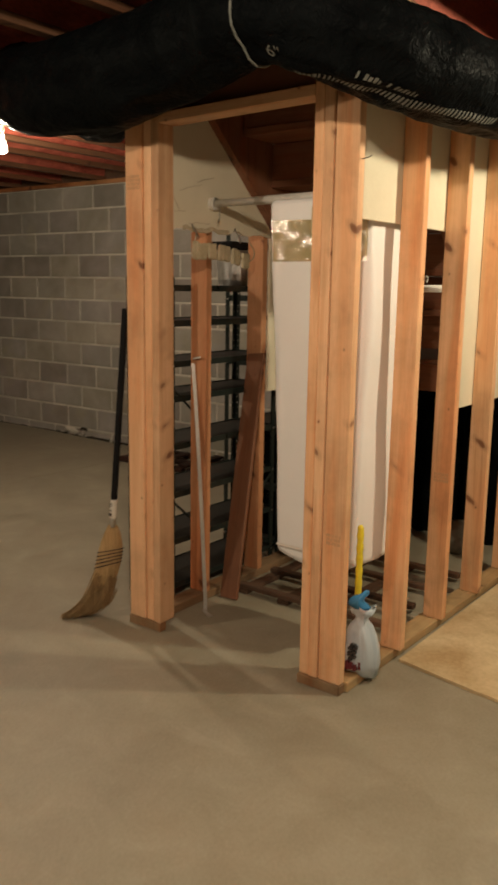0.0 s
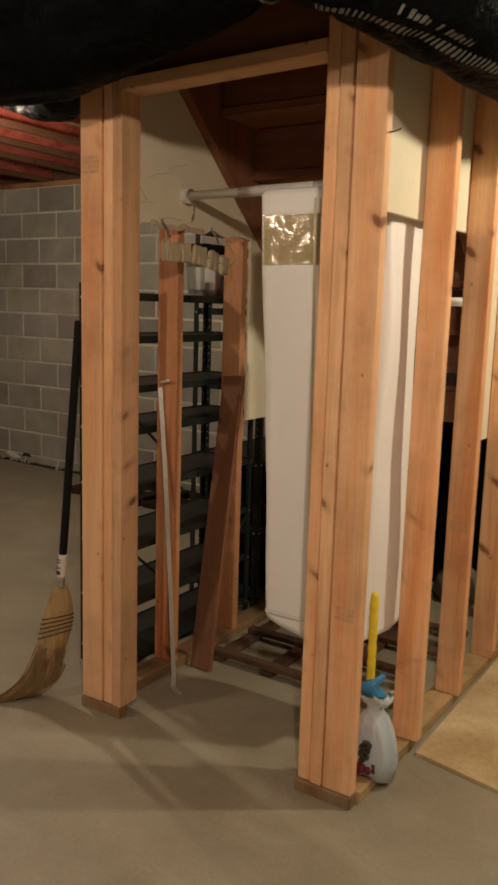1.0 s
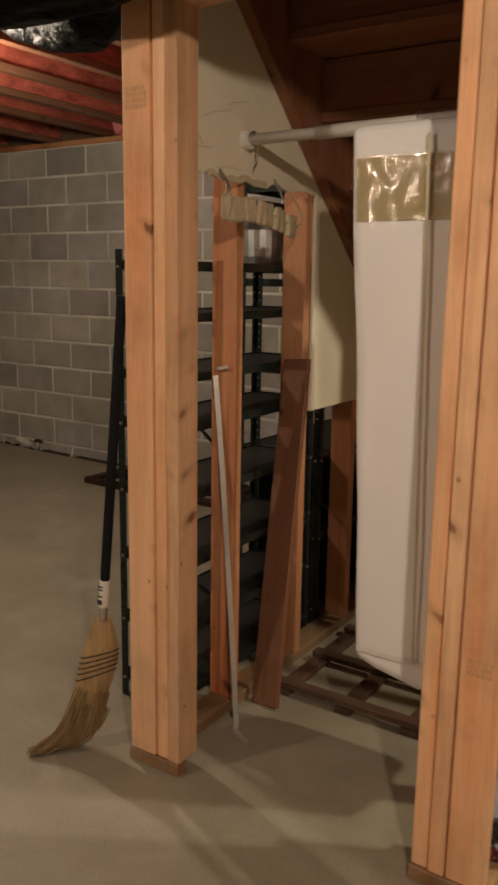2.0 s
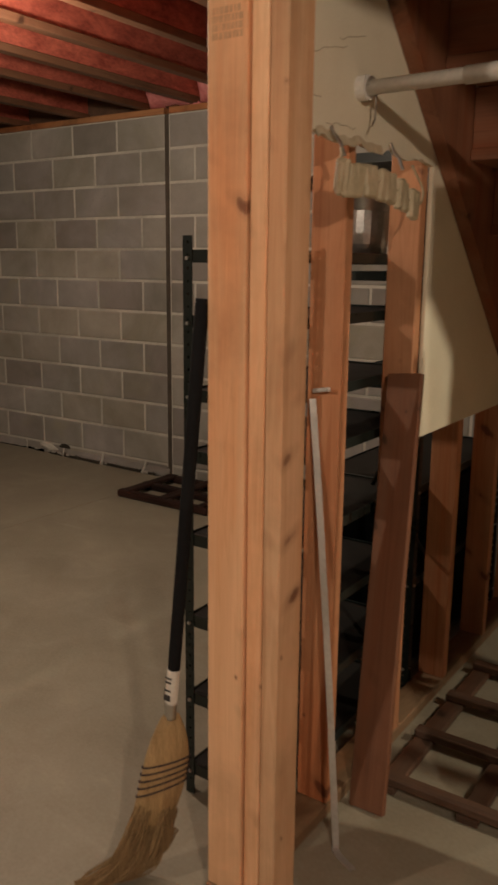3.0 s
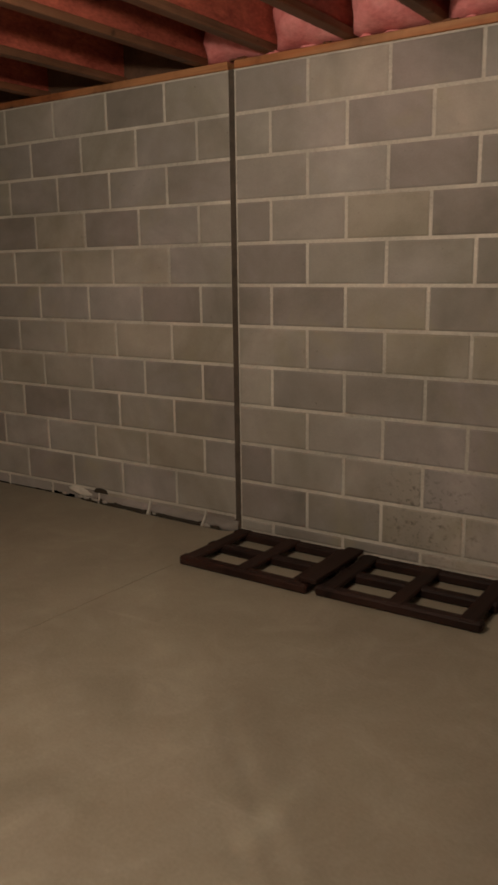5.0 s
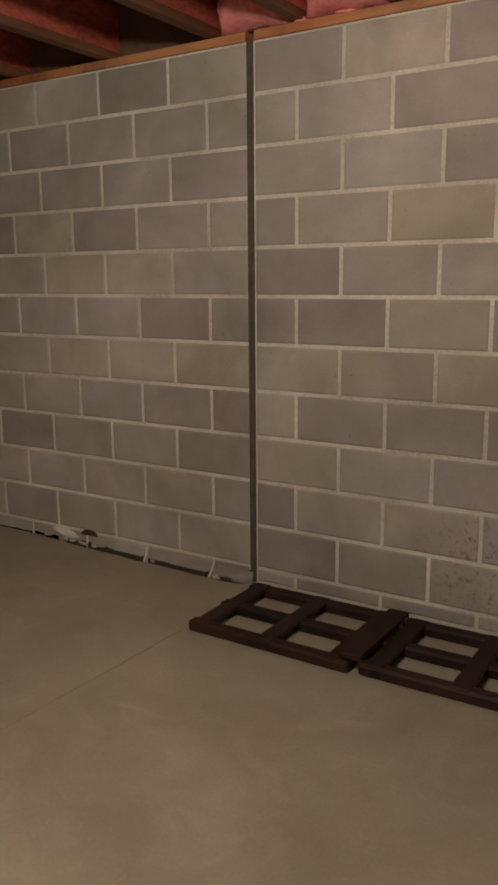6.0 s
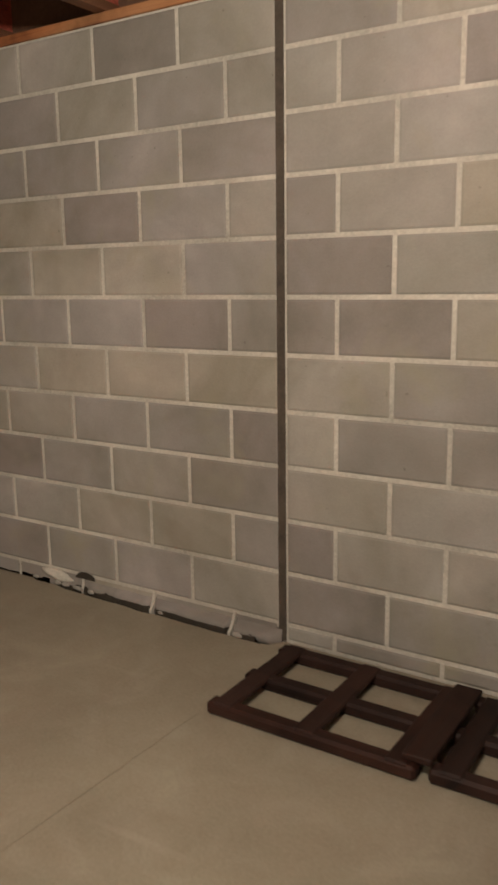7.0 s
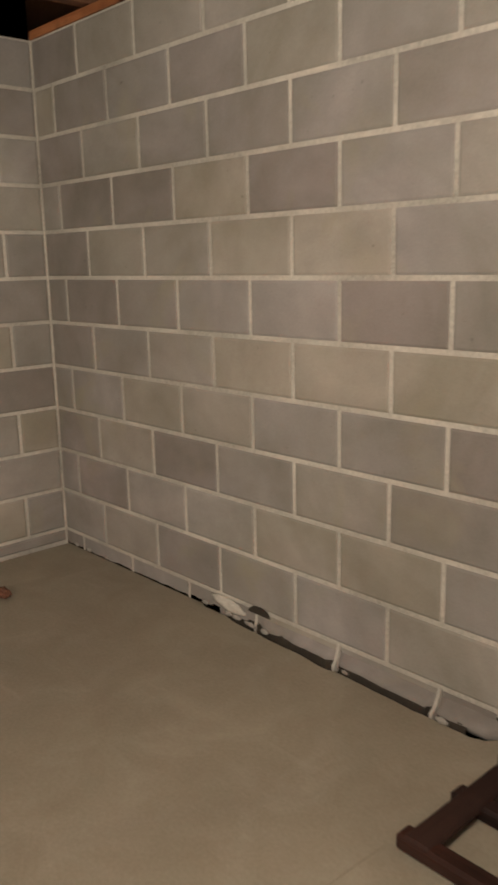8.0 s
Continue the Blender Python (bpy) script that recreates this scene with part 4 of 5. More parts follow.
BX0, BX1, BY0, BY1 = 3.005, 3.455, -2.615, -2.345


def bag_ring(z, inset, sag=0.0):
    """A rounded oblong ring of the bag at height z."""
    n, ring = 72, []
    t = (1.72 - z) / 1.38
    cx, cy = (BX0 + BX1) / 2 + 0.034 * t, (BY0 + BY1) / 2
    hx, hy = (BX1 - BX0) / 2 - inset - 0.038 * t, (BY1 - BY0) / 2 - inset * 0.8
    for k in range(n):
        a = 2 * math.pi * k / n
        c, s = math.cos(a), math.sin(a)
        e = 0.17
        x, y = hx * math.copysign(abs(c) ** e, c), hy * math.copysign(abs(s) ** e, s)
        fold = (0.010 + 0.012 * max(0.0, c)) * noise.noise((x * 7, y * 11 + 4, z * 2.3)) + 0.004 * noise.noise((x * 30, y * 30, z * 3))
        dz = -sag * (1 - (x / max(hx, 1e-3)) ** 2) + 0.012 * noise.noise((x * 5, y * 5, 9))
        ring.append(Vector((cx + x + fold * c, cy + y + fold * s, z + dz * (1 if z < 0.5 else 0))))
    return ring


rings = [bag_ring(0.352, 0.10, 0.05), bag_ring(0.365, 0.03, 0.05), bag_ring(0.378, 0.0, 0.05), bag_ring(0.395, 0.0, 0.045)]
rings += [bag_ring(0.42 + 1.20 * i / 40, 0.0) for i in range(41)]
rings += [bag_ring(1.66, 0.0), bag_ring(1.715, 0.0), bag_ring(1.728, 0.004), bag_ring(1.735, 0.015), bag_ring(1.738, 0.10)]
part("shell", loft(bmesh.new(), rings), M_vinyl, bag, smooth=True)


def front_panel(x0, x1, z0, z1, out, nx=16, nz=8, crease=0.0):
    """A thin curved panel lying on the bag's front."""
    bm = bmesh.new()
    g = []
    for j in range(nz + 1):
        z = z0 + (z1 - z0) * j / nz
        t = (1.72 - z) / 1.38
        cx, hx = (BX0 + BX1) / 2 + 0.034 * t, (BX1 - BX0) / 2 - 0.038 * t
        row = []
        for i in range(nx + 1):
            u = x0 + (x1 - x0) * i / nx
            row.append((cx + u * hx, BY0 - out - crease * noise.noise((u * 6, z * 22, 1)), z))
        g.append(row)
    lay = [[[bm.verts.new((x, y + dy, z)) for x, y, z in row] for row in g] for dy in (0.0, 0.0015)]
    for j in range(nz):
        for i in range(nx):
            bm.faces.new((lay[0][j][i], lay[0][j][i + 1], lay[0][j + 1][i + 1], lay[0][j + 1][i]))
            bm.faces.new((lay[1][j][i], lay[1][j + 1][i], lay[1][j + 1][i + 1], lay[1][j][i + 1]))
    return bm


part("window_cloth", front_panel(-0.90, 0.94, 1.508, 1.655, 0.006), M_cloth, bag, "beige clothes behind the window", smooth=True)
pane = part("window_pane", front_panel(-0.91, 0.95, 1.505, 1.658, 0.014, 80, 50, 0.004), M_clear, bag, "clear shiny vinyl window", smooth=True)
pane.visible_shadow = False
part("zip_tape", front_panel(-0.085, -0.050, 0.40, 1.70, 0.016, 4, 40, 0.002), M_zip, bag, "yellowed vertical zip tape", smooth=True)
part("hem", front_panel(-0.93, 0.95, 0.392, 0.404, 0.011, 30, 2, 0.002), M_hem, bag, "stitched lower hem", smooth=True)
for x in (3.12, 3.24, 3.36):
    pts = [Vector((x, -2.457 + 0.0225 * math.cos(a), 1.7575 + 0.0225 * math.sin(a))) for a in np.linspace(0, math.pi * 1.15, 10)]
    hk = tube(bmesh.new(), pts, 0.002, 6)
    part("hanging_hook", hk, M_tin, bag, "wire hook")

# strip of cream clips on two wire hooks
strip = thing("clip_strip", "string of cream plastic clips hung from two wire hooks", "clip strip")
line = spline([(2.632, -2.60, 1.615), (2.650, -2.62, 1.555), (2.668, -2.55, 1.556), (2.672, -2.42, 1.545), (2.664, -2.28, 1.522), (2.652, -2.225, 1.56), (2.632, -2.25, 1.615)], 6)
part("cord", tube(bmesh.new(), line, 0.003, 6), M_cream, strip, smooth=True)
for k in range(14):
    i = 5 + int(k * 20 / 14)
    p, d = line[i], (line[i + 1] - line[i - 1]).normalized()
    bm = solid(-0.0155, -0.008, -0.036, 0.0155, 0.008, 0.030, 0.005)
    m = Matrix.Translation(p) @ Matrix.Rotation(math.atan2(d.y, d.x), 4, "Z") @ pose(0, 0, 0, 6 * math.sin(k * 2.1), 5 * math.cos(k * 1.7), 0)
    part("clip", bm, M_cream, strip, m=m)
for y in (-2.585, -2.30):
    pts = [Vector((2.632, y, 1.60)), Vector((2.622, y, 1.625)), Vector((2.605, y, 1.645)), Vector((2.598, y, 1.66))]
    part("hook", tube(bmesh.new(), pts, 0.004, 8), M_tin, strip, "shiny wire hook")

foot, head = Vector((2.655, -2.385, FL + 0.004)), Vector((2.576, -2.092, 1.10))
axis = (head - foot).normalized()
wide = (Vector((1, -0.12, 0)) - axis * Vector((1, -0.12, 0)).dot(axis)).normalized()
board_leaning = part("leaning_board", board_mesh("leaning_board", 0.104, 0.018, (head - foot).length, M_dark), M_dark, m=Matrix.Translation(foot) @ Matrix((wide, axis.cross(wide), axis)).transposed().to_4x4())
tagged(board_leaning, "dark brown board leaning against the stud wall", "board")


def metal_strip():
    """A folded metal trim strip with a kicked-out foot."""
    bm = bmesh.new()
    path = spline([(2.510, -2.476, 1.075), (2.548, -2.492, 0.80), (2.603, -2.522, 0.40), (2.650, -2.55, 0.02), (2.664, -2.570, FL + 0.008), (2.725, -2.600, FL + 0.004)], 6)
    prof = [(-0.008, 0.0), (-0.008, 0.007), (-0.0055, 0.007), (-0.0055, 0.002), (0.0055, 0.002), (0.0055, 0.007), (0.008, 0.007), (0.008, 0.0)]
    rings = []
    for i, p in enumerate(path):
        d = (path[min(i + 1, len(path) - 1)] - path[max(i - 1, 0)]).normalized()
        side = Vector((0.80, 0.60, 0)).normalized()
        side = (side - d * side.dot(d)).normalized()
        out = side.cross(d)
        rings.append([p + side * a + out * b for a, b in prof])
    return loft(bm, rings)


tagged(part("metal_trim_strip", metal_strip(), M_alu), "long silver metal trim strip leaning on a stud", "trim strip")
tagged(part("peg_nail", rod(bmesh.new(), (2.512, -2.474, 1.094), (2.562, -2.492, 1.104), 0.0055, 10), M_white), "bent metal peg sticking out of a stud", "nail")
bent = tube(bmesh.new(), spline([(PX1 - 0.01, -2.84, 1.816), (PX1 + 0.012, -2.84, 1.817), (PX1 + 0.034, -2.842, 1.822)], 5), 0.0018, 6)
tagged(part("bent_nail", bent, M_joint), "bent nail sticking out of the corner stud", "nail")


def lattice(m, nx, ys, length, depth, wide, cross, material, label, over=0.0, halved=False):
    """A low floor lattice: cross pieces under long slats, or let into them."""
    t = thing("floor_lattice", label, "wooden lattice", "floor lattices", m=m)
    for k in range(nx):
        inset = 0.022 if halved else 0.0
        x = inset + cross / 2 + (length - over - cross - 2 * inset) * k / (nx - 1)
        part("cross_piece", board_mesh("cross_piece", cross, 0.022, depth - (0.012 if halved else 0), material, 0.006 if halved else 0.003), material, t, m=pose(x, 0.006 if halved else 0, 0.037 if halved else 0.012, -90, 0, 0))
    for y in ys:
        part("slat", board_mesh("slat", 0.043 if halved else 0.024, wide, length, material, 0.009 if halved else 0.003), material, t, m=Matrix.Translation((0, y, 0.0225 if halved else 0.036)) @ Matrix.Rotation(radians(90), 4, "Y"))
    return t


lattice(pose(0.058, -0.588, FL, 0, 0, -0.5), 3, (0.03, 0.25, 0.47), 0.70, 0.50, 0.056, 0.072, M_lattice, "low dark brown wooden lattice lying by the block wall", halved=True)
lattice(pose(0.79, -0.578, FL, 0, 0, 0.6), 3, (0.03, 0.24, 0.45), 0.725, 0.48, 0.056, 0.072, M_lattice, "low dark brown wooden lattice lying by the block wall", halved=True)
over = part("lattice_board", board_mesh("lattice_board", 0.085, 0.02, 0.46, M_lattice), M_lattice, m=pose(0.755, -0.57, FL + 0.0585, -90, 0, 0))
tagged(over, "dark brown loose board lying across two lattices", "board")
lattice(pose(2.63, -2.29, FL, 0, 0, 0), 3, (0.024, 0.29, 0.545, 0.80), 0.78, 0.83, 0.040, 0.058, M_pallet, "brown wooden pallet on the closet floor", 0.26)

# second rail further in, and what lies under the landing
rail2 = thing("closet_rail", "white closet rail behind the garment bag", "closet rail")
part("rail_tube", rod(bmesh.new(), (RX0 - 0.30, -2.02, 1.412), (RX0 - 0.016, -2.02, 1.415), 0.015, 16), M_white, rail2, smooth=True)
hk = tube(bmesh.new(), [Vector((3.40, -2.04 + 0.014 * math.cos(a), 1.452 + 0.014 * math.sin(a))) for a in np.linspace(-1.2, 3.6, 14)], 0.003, 6)
part("ring_hook", hk, M_white, rail2, "white open ring hook")
sheet_bm = bmesh.new()
cols = [(2.60 + 0.82 * i / 40, -0.78 + 0.03 * math.sin(i * 0.9) + 0.02 * noise.noise((i * 0.3, 0, 0))) for i in range(41)]
lo = [[sheet_bm.verts.new((x, y + d, FL)) for x, y in cols] for d in (0, 0.002)]
hi = [[sheet_bm.verts.new((x, -0.78 + (y + 0.78) * 0.4 + d, 0.888)) for x, y in cols] for d in (0, 0.002)]
for i in range(40):
    sheet_bm.faces.new((lo[0][i], lo[0][i + 1], hi[0][i + 1], hi[0][i]))
    sheet_bm.faces.new((lo[1][i + 1], lo[1][i], hi[1][i], hi[1][i + 1]))
tagged(part("plastic_sheet", sheet_bm, M_duct, smooth=True), "black plastic sheet hanging under the stair landing", "plastic sheet")
sack = bmesh.new()
bmesh.ops.create_icosphere(sack, subdivisions=4, radius=1.0)
for v in sack.verts:
    q = v.co.copy()
    s = 1 + 0.12 * noise.noise(q * 2.2) + 0.05 * noise.noise(q * 6)
    v.co = Vector((q.x * 0.12 * s, q.y * 0.11 * s, max(0.0, 0.075 + q.z * 0.10 * s)))
    v.co += Vector((3.2, -1.0, FL))
tagged(part("storage_sack", sack, M_sack, smooth=True), "grey stuffed sack under the stair landing", "sack")

# carrier bag with a yellow-handled tool
cb = thing("carrier_bag", "white plastic carrier bag with dark print, tied at the top", "plastic bag", m=Matrix.Translation((0, 0, FL)))


def bag_skin():
    rows = []
    for k, (z, rx, ry) in enumerate(((0.042, 0.040, 0.035), (0.046, 0.058, 0.05), (0.075, 0.068, 0.058), (0.12, 0.066, 0.056), (0.16, 0.055, 0.047), (0.195, 0.038, 0.034), (0.215, 0.022, 0.02), (0.228, 0.020, 0.018), (0.245, 0.036, 0.028), (0.262, 0.046, 0.034))):
        ring = []
        for j in range(40):
            a = 2 * math.pi * j / 40
            r = 1 + 0.09 * noise.noise((math.cos(a) * 1.8, math.sin(a) * 1.8, z * 11)) + 0.06 * math.sin(a * 7 + z * 12 + 2 * noise.noise((a, z * 9, 2))) * min(1, z * 4)
            ring.append(Vector((3.518 + 1.15 * rx * math.cos(a) * r + 0.02 * z, -2.690 + 1.15 * ry * math.sin(a) * r, 0.042 + (z - 0.042) * 1.1 + (0.012 * math.sin(a * 3) if z > 0.24 else 0) - (0.034 * max(0.0, math.cos(a) - 0.25) if z < 0.06 else 0))))
        rows.append(ring)
    return loft(bmesh.new(), rows)


part("skin", bag_skin(), M_film, cb, smooth=True)
ink = bmesh.new()
for k, (u, z, w, h) in enumerate(((-0.5, 0.158, 0.020, 0.008), (-0.2, 0.150, 0.012, 0.013), (-0.8, 0.143, 0.020, 0.010), (-0.35, 0.132, 0.014, 0.012), (-0.9, 0.122, 0.018, 0.013), (-0.5, 0.112, 0.020, 0.008), (-0.85, 0.102, 0.014, 0.010))):
    box(ink, 3.544 + u * 0.03 - w / 2, -2.766, z - h / 2, 3.544 + u * 0.03 + w / 2, -2.752, z + h / 2)
part("dark_print", ink, M_ink, cb, "black print bars")
ink = bmesh.new()
for k in range(5):
    box(ink, 3.502 + k * 0.014, -2.769 + 0.0020 * k * k, 0.060 + 0.004 * (k % 2), 3.514 + k * 0.014, -2.750 + 0.0020 * k * k, 0.092 - 0.005 * (k % 3))
part("red_print", ink, M_red, cb, "dark red print bars")
tool = thing("toy_shovel", "yellow-handled tool with a blue plastic head standing in a bag", "hand tool", m=Matrix.Translation((0, 0, FL)))
grip = bmesh.new()
a, b = Vector((3.500, -2.688, 0.27)), Vector((3.494, -2.676, 0.585))
tube(grip, [a.lerp(b, t / 30) for t in range(31)], 0.0125, 14, lambda i, an: 1.0 + (0.10 * math.sin(i * 1.5) if i > 8 else 0) - (0.5 if i >= 30 else 0))
part("handle", grip, M_yellow, tool, "ribbed yellow handle", smooth=True)
hd = bmesh.new()
prof = [(-0.035, -0.01), (-0.02, 0.022), (0.02, 0.03), (0.048, 0.052), (0.062, 0.036), (0.030, 0.006), (0.062, -0.016), (0.07, -0.03), (0.01, -0.03)]
ringa = [[hd.verts.new((3.512 + 0.68 * u, -2.725 + 0.4 * u + dy, 0.310 + 0.95 * w)) for u, w in prof] for dy in (-0.012, 0.014)]
hd.faces.new(ringa[0])
hd.faces.new(ringa[1][::-1])
for k in range(len(prof)):
    j = (k + 1) % len(prof)
    hd.faces.new((ringa[0][k], ringa[1][k], ringa[1][j], ringa[0][j]))
bmesh.ops.recalc_face_normals(hd, faces=hd.faces)
bmesh.ops.bevel(hd, geom=hd.edges[:], offset=0.005, segments=2, affect="EDGES")
part("blade", hd, M_blue, tool, "blue plastic head", smooth=True)

ply = bmesh.new()
outline = [(RX1 + 0.001 + 1.42 * u, -2.475 - 0.10 * min(1.0, 2.6 * u) + 0.010 * noise.noise((u * 16, 7, 0))) for u in np.linspace(0, 1, 30)] + [(5.0, -0.4), (RX1 + 0.001, -0.4)]
ra = [[ply.verts.new((x, y, z)) for x, y in outline] for z in (FL, FL + 0.012)]
ply.faces.new(ra[0][::-1])
ply.faces.new(ra[1])
for k in range(len(outline)):
    j = (k + 1) % len(outline)
    ply.faces.new((ra[0][k], ra[0][j], ra[1][j], ra[1][k]))
tagged(part("plywood_sheet", ply, M_ply), "tan plywood sheet lying on the floor beside the studs", "plywood")
scrap = bmesh.new()
bmesh.ops.create_icosphere(scrap, subdivisions=3, radius=1.0)
for v in scrap.verts:
    q = v.co.copy()
    s = 1 + 0.35 * noise.noise(q * 2.5)
    v.co = Vector((-2.0 + q.x * 0.045 * s, -0.55 + q.y * 0.03 * s, FL + max(0, 0.016 + q.z * 0.022 * s)))
tagged(part("rubble_piece", scrap, M_rust), "small reddish-brown piece of rubble on the floor", "rubble")


# ---- masonry pieces ----
def block_mesh(w, h):
    """The face of one block: eased edges, standing a little proud of its joints."""
    bm = bmesh.new()
    c = 0.008
    o = [bm.verts.new((x, 0.006, z)) for x, z in ((0, 0), (w, 0), (w, h), (0, h))]
    f = [bm.verts.new((x, 0.0015, z)) for x, z in ((0, 0), (w, 0), (w, h), (0, h))]
    i = [bm.verts.new((x, -0.0012, z)) for x, z in ((c, c), (w - c, c), (w - c, h - c), (c, h - c))]
    for k in range(4):
        j = (k + 1) % 4
        bm.faces.new((o[k], o[j], f[j], f[k]))
        bm.faces.new((f[k], f[j], i[j], i[k]))
    bm.faces.new(i)
    return mesh_of(bm, "block", M_block)


MORTAR = 0.0165
cache = {}


def lay(parent, x0, x1, z0, z1, m):
    w, h = round(x1 - x0 - MORTAR, 4), round(z1 - z0 - MORTAR, 4)
    if w < 0.02 or h < 0.01:
        return
    if (w, h) not in cache:
        cache[w, h] = block_mesh(w, h)
    part("block", cache[w, h], M_block, parent, m=m @ Matrix.Translation((x0 + MORTAR / 2, 0, z0 + MORTAR / 2)))


for row in range(12):
    z1 = TOP - row * COURSE
    z0 = z1 - COURSE if row < 11 else FL + 0.004
    half = 0.0 if row % 2 == 0 else 0.2032
    xs = [-GAP]
    while xs[-1] > WEST + 0.03:
        xs.append(max(WEST, xs[-1] - (half if len(xs) == 1 and half else 0.4064)))
    for b1, b0 in zip(xs, xs[1:]):
        if row == 11:
            continue
        lay(wall_north, b0, b1 + (MORTAR / 2 if b1 == -GAP else 0), z0, z1, Matrix.Identity(4))
    xs = [GAP]
    while xs[-1] < 4.7:
        xs.append(xs[-1] + (half if len(xs) == 1 and half else 0.4064))
    for b0, b1 in zip(xs, xs[1:]):
        lay(wall_north, b0, b1, z0, z1, Matrix.Identity(4))
    turn = Matrix.Translation((WEST, 0, 0)) @ Matrix.Rotation(radians(90), 4, "Z")
    ys = [-0.0]
    while ys[-1] > -2.6:
        ys.append(ys[-1] - (0.2032 if len(ys) == 1 and not half else 0.4064))
    for b1, b0 in zip(ys, ys[1:]):
        lay(wall_west, b0, b1, z0, z1, turn)

# the lowest course is chipped away over the slab's gap
def chipped(x0, x1, seed):
    """The stub of a block whose lower edge is broken."""
    bm, n = bmesh.new(), 16
    up_, lo, back = [], [], []
    for i in range(n + 1):
        u = i / n
        x = x0 + (x1 - x0) * u
        z = FL + (0.016 if x > -1.3 else 0.004) + 0.016 * noise.noise((u * 3 + seed, seed, 0)) + 0.006 * noise.noise((u * 13, seed, 5)) + (0.030 if x > -1.25 else 0.006) * max(0, 1 - min(u, 1 - u) / 0.13)
        z = max(FL + 0.001, min(Z11 - 0.012, z))
        up_.append(bm.verts.new((x, -0.001, Z11 - 0.006)))
        lo.append(bm.verts.new((x, -0.001 + 0.003 * noise.noise((u * 9, 1, seed)), z)))
        back.append(bm.verts.new((x, 0.05, z + 0.004)))
    for i in range(n):
        bm.faces.new((lo[i], lo[i + 1], up_[i + 1], up_[i]))
        bm.faces.new((back[i], back[i + 1], lo[i + 1], lo[i]))
    return bm


xs = [-GAP, -0.2152]
while xs[-1] > WEST + 0.05:
    xs.append(max(WEST, xs[-1] - 0.4064))
for k, (b1, b0) in enumerate(zip(xs, xs[1:])):
    part("block_stub", chipped(b0 + MORTAR / 2, b1 - MORTAR / 2, k * 2.7), M_block, wall_north, "broken block edge above the slab gap")
    out = max(0.003, cove_width(b0) - 0.004)
    strip = loft(bmesh.new(), [[Vector((b0 + sx * (0.006 + 0.003 * noise.noise((b0, z * 60, sx))), y, FL + z)) for sx, y in ((-1, 0.0), (1, 0.0), (1, -out * f), (-1, -out * f))] for z, f in ((-0.02, 0.97), (0.004, 0.92), (0.018, 0.66), (0.032, 0.40), (Z11 - FL, 0.12))])
    bmesh.ops.recalc_face_normals(strip, faces=strip.faces)
    part("mortar_stub", strip, M_mortar, wall_north, "pale strip of old mortar standing in the broken foot")

footing = bmesh.new()
rows = []
for i in range(150):
    x = -1.24 + 1.24 * i / 149
    w = cove_width(x) * (1 + 0.10 * noise.noise((x * 9, 3, 1))) * (0.25 + 0.75 * notch(x)) - 0.004
    edge = 0.005 * noise.noise((x * 31, 0, 2)) + 0.006 * noise.noise((x * 11, 4, 2))
    rows.append([footing.verts.new(p) for p in ((x, -0.002, 0.026 + 0.004 * noise.noise((x * 11, 0, 0))), (x, -max(0.003, w * 0.55), 0.012 + edge), (x, -max(0.004, w + edge), FL + 0.021 + edge), (x, -max(0.002, w - 0.05), FL - 0.03))])
for r0, r1 in zip(rows, rows[1:]):
    for k in range(3):
        footing.faces.new((r0[k + 1], r1[k + 1], r1[k], r0[k]))
# near-black strip that puts the shade under the footing's edge in as colour
gap_shade = bmesh.new()
rows = []
for i in range(120):
    x = -1.19 + 1.10 * i / 119
    w = max(0.004, cove_width(x) * (0.25 + 0.75 * notch(x)) - 0.010)
    rows.append([gap_shade.verts.new((x, -w - d, FL + z + 0.003 * noise.noise((x * 25, z, 6)))) for d, z in ((0.0, 0.020), (0.004, 0.010), (0.009, -0.02))])
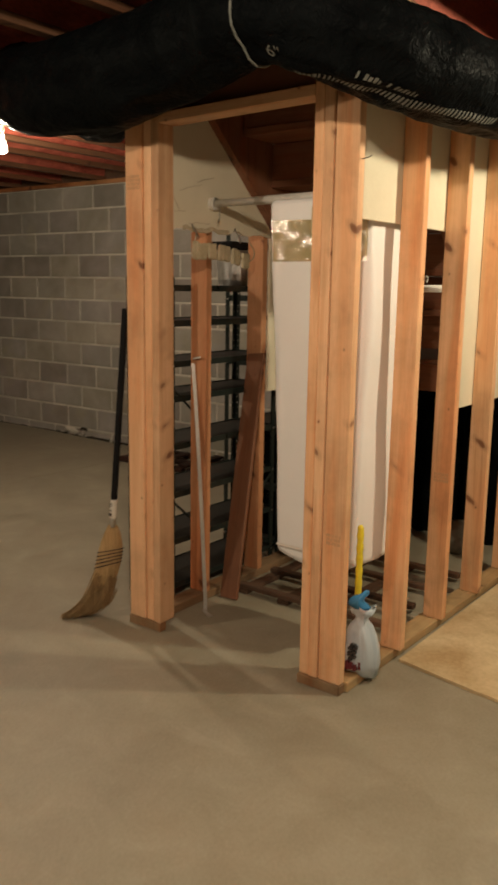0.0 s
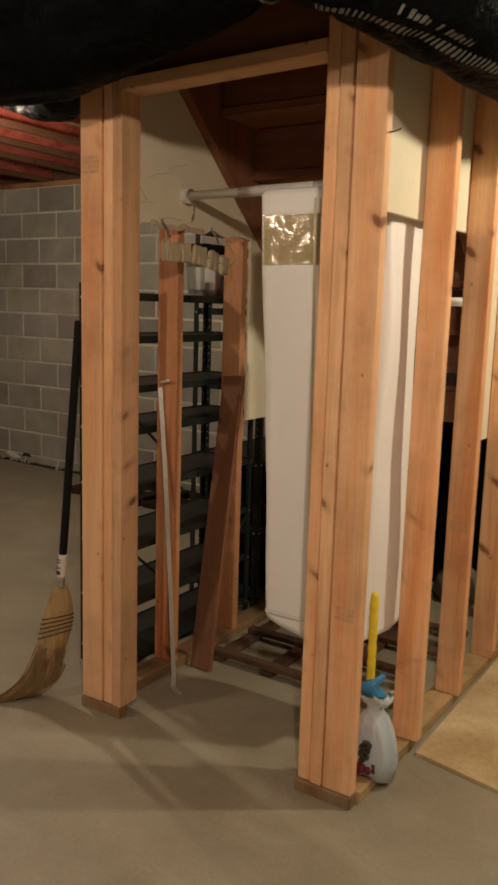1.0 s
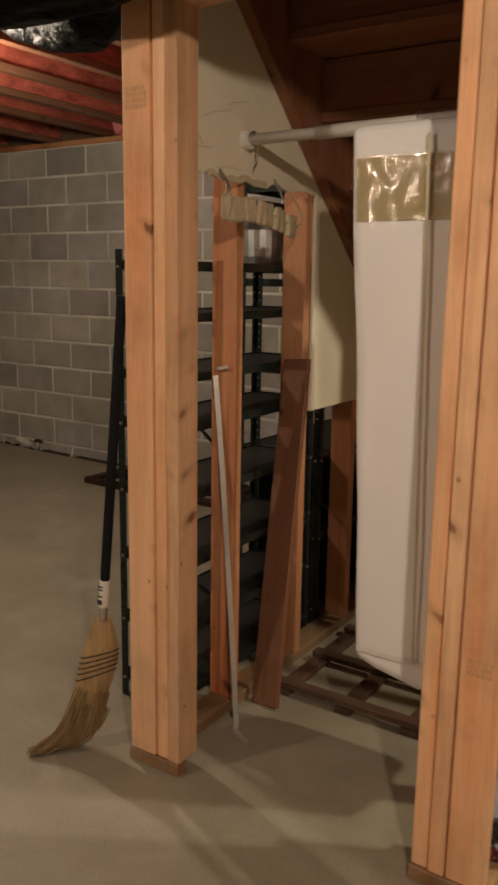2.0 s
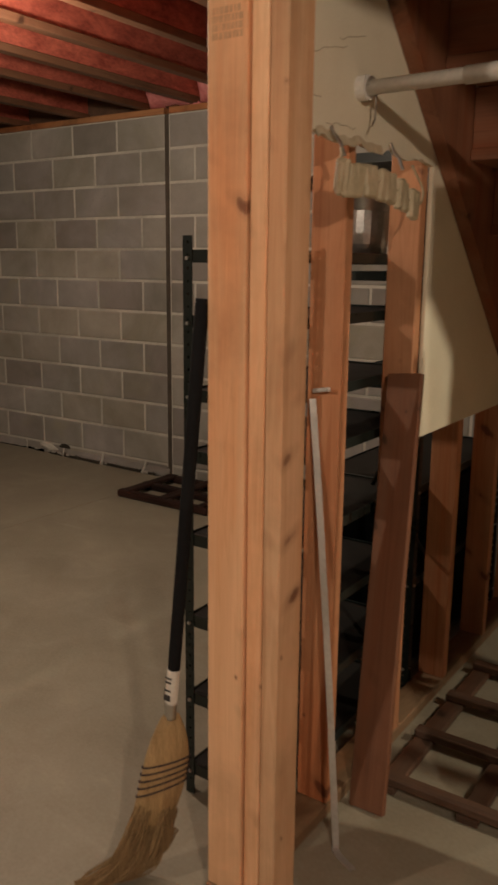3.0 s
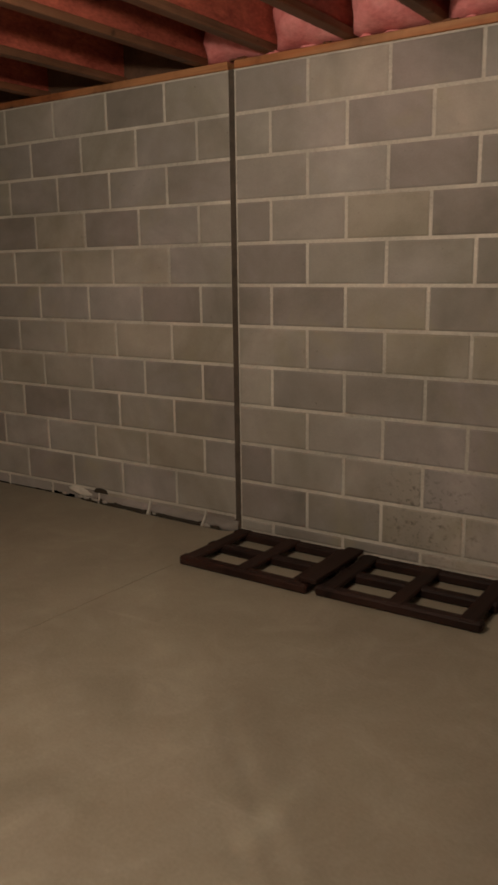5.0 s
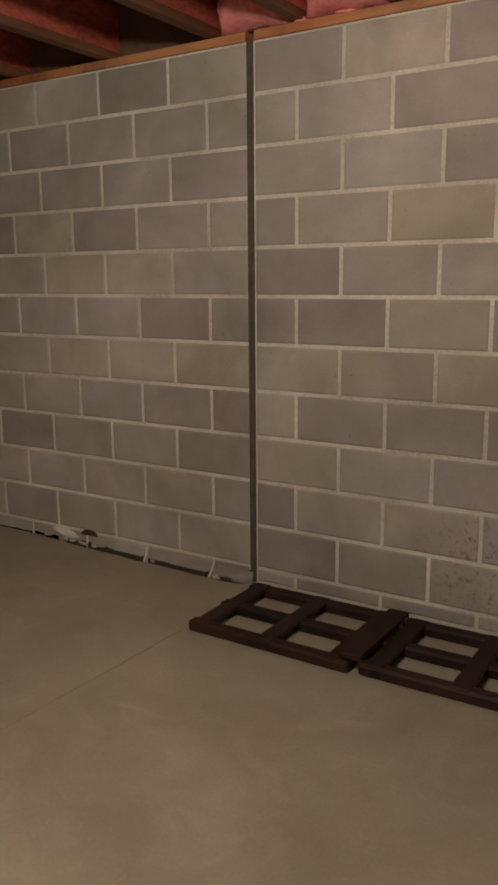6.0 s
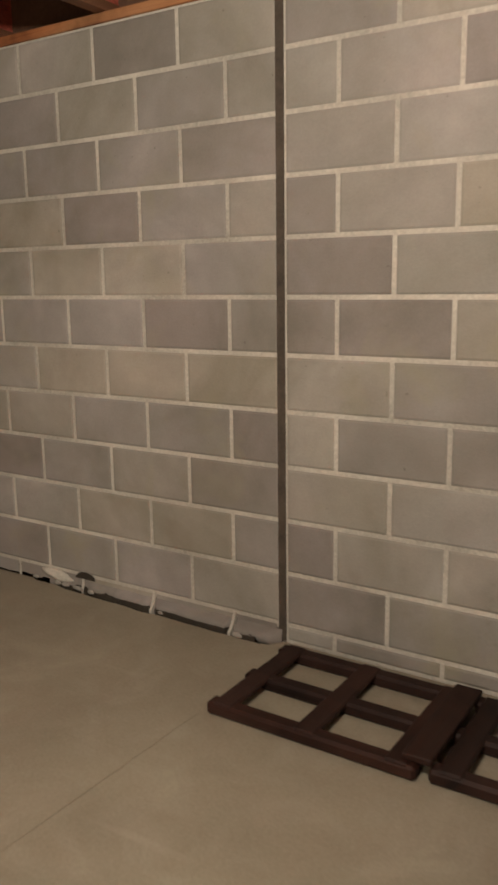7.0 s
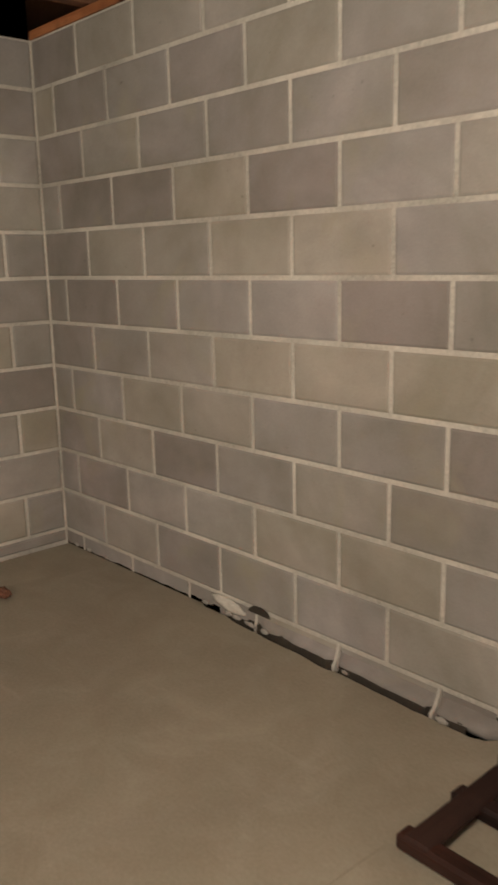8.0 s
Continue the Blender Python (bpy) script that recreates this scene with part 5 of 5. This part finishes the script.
for r0, r1 in zip(rows, rows[1:]):
    for k in range(2):
        gap_shade.faces.new((r0[k + 1], r1[k + 1], r1[k], r0[k]))
part("dirt_line", gap_shade, M_soil_shade, wall_north, "near-black strip painting the shade in the gap under the footing")
part("footing_edge", footing, M_block, wall_north, "rough parged footing along the wall's foot", smooth=True)

# a near-black patch over the widest notch paints the shade of a broken-out block; parging smeared beside it
cavity = bmesh.new()
ring = [Vector((-1.028 + 0.058 * math.cos(a) * (1 + 0.2 * noise.noise((a, 3, 0))) + 0.012, -0.0035, 0.030 + 0.034 * math.sin(a) * (1 + 0.15 * noise.noise((a * 2, 1, 7))))) for a in np.linspace(0.05, math.pi - 0.05, 15)]
loft(cavity, [[p + Vector((0, 0.004, 0)) for p in ring], ring])
part("cavity", cavity, M_soil_shade, wall_north, "near-black patch painting the shade in a block's broken-out chip")
smear = bmesh.new()
bmesh.ops.create_icosphere(smear, subdivisions=3, radius=1.0)
for v in smear.verts:
    q = v.co.copy()
    g = 1 + 0.25 * noise.noise(q * 1.7 + Vector((4, 1, 0)))
    v.co = Vector((-1.185 + q.x * 0.095 * g, -0.004 + q.y * 0.016 * g, 0.022 + q.z * 0.024 * g - 0.12 * (q.x * 0.095) ))
part("parging_smear", smear, M_mortar, wall_north, "pale smeared mortar at the wall's foot", smooth=True)

# crumbled mortar along the foot of the wall
rng = random.Random(9)
for k in range(16):
    x = rng.choice((rng.uniform(-2.3, 0.0), rng.gauss(-1.1, 0.09), rng.gauss(-0.58, 0.05), rng.gauss(-0.16, 0.03), -2.36 + rng.random() * 0.1))
    bm = bmesh.new()
    bmesh.ops.create_icosphere(bm, subdivisions=2, radius=1.0)
    s = rng.uniform(0.005, 0.012)
    for v in bm.verts:
        q = v.co.copy()
        g = 1 + 0.4 * noise.noise(q * 1.9 + Vector((k, 0, 0)))
        v.co = Vector((x + q.x * s * 2.0 * g, -0.006 - cove_width(x) + q.y * s * 0.5 * g, FL + max(-0.01, 0.012 + q.z * s * g)))
    tagged(part("mortar_crumb", bm, M_crumb, smooth=True), "pale crumbled mortar lump at the wall's foot", "mortar lump", "mortar lumps")
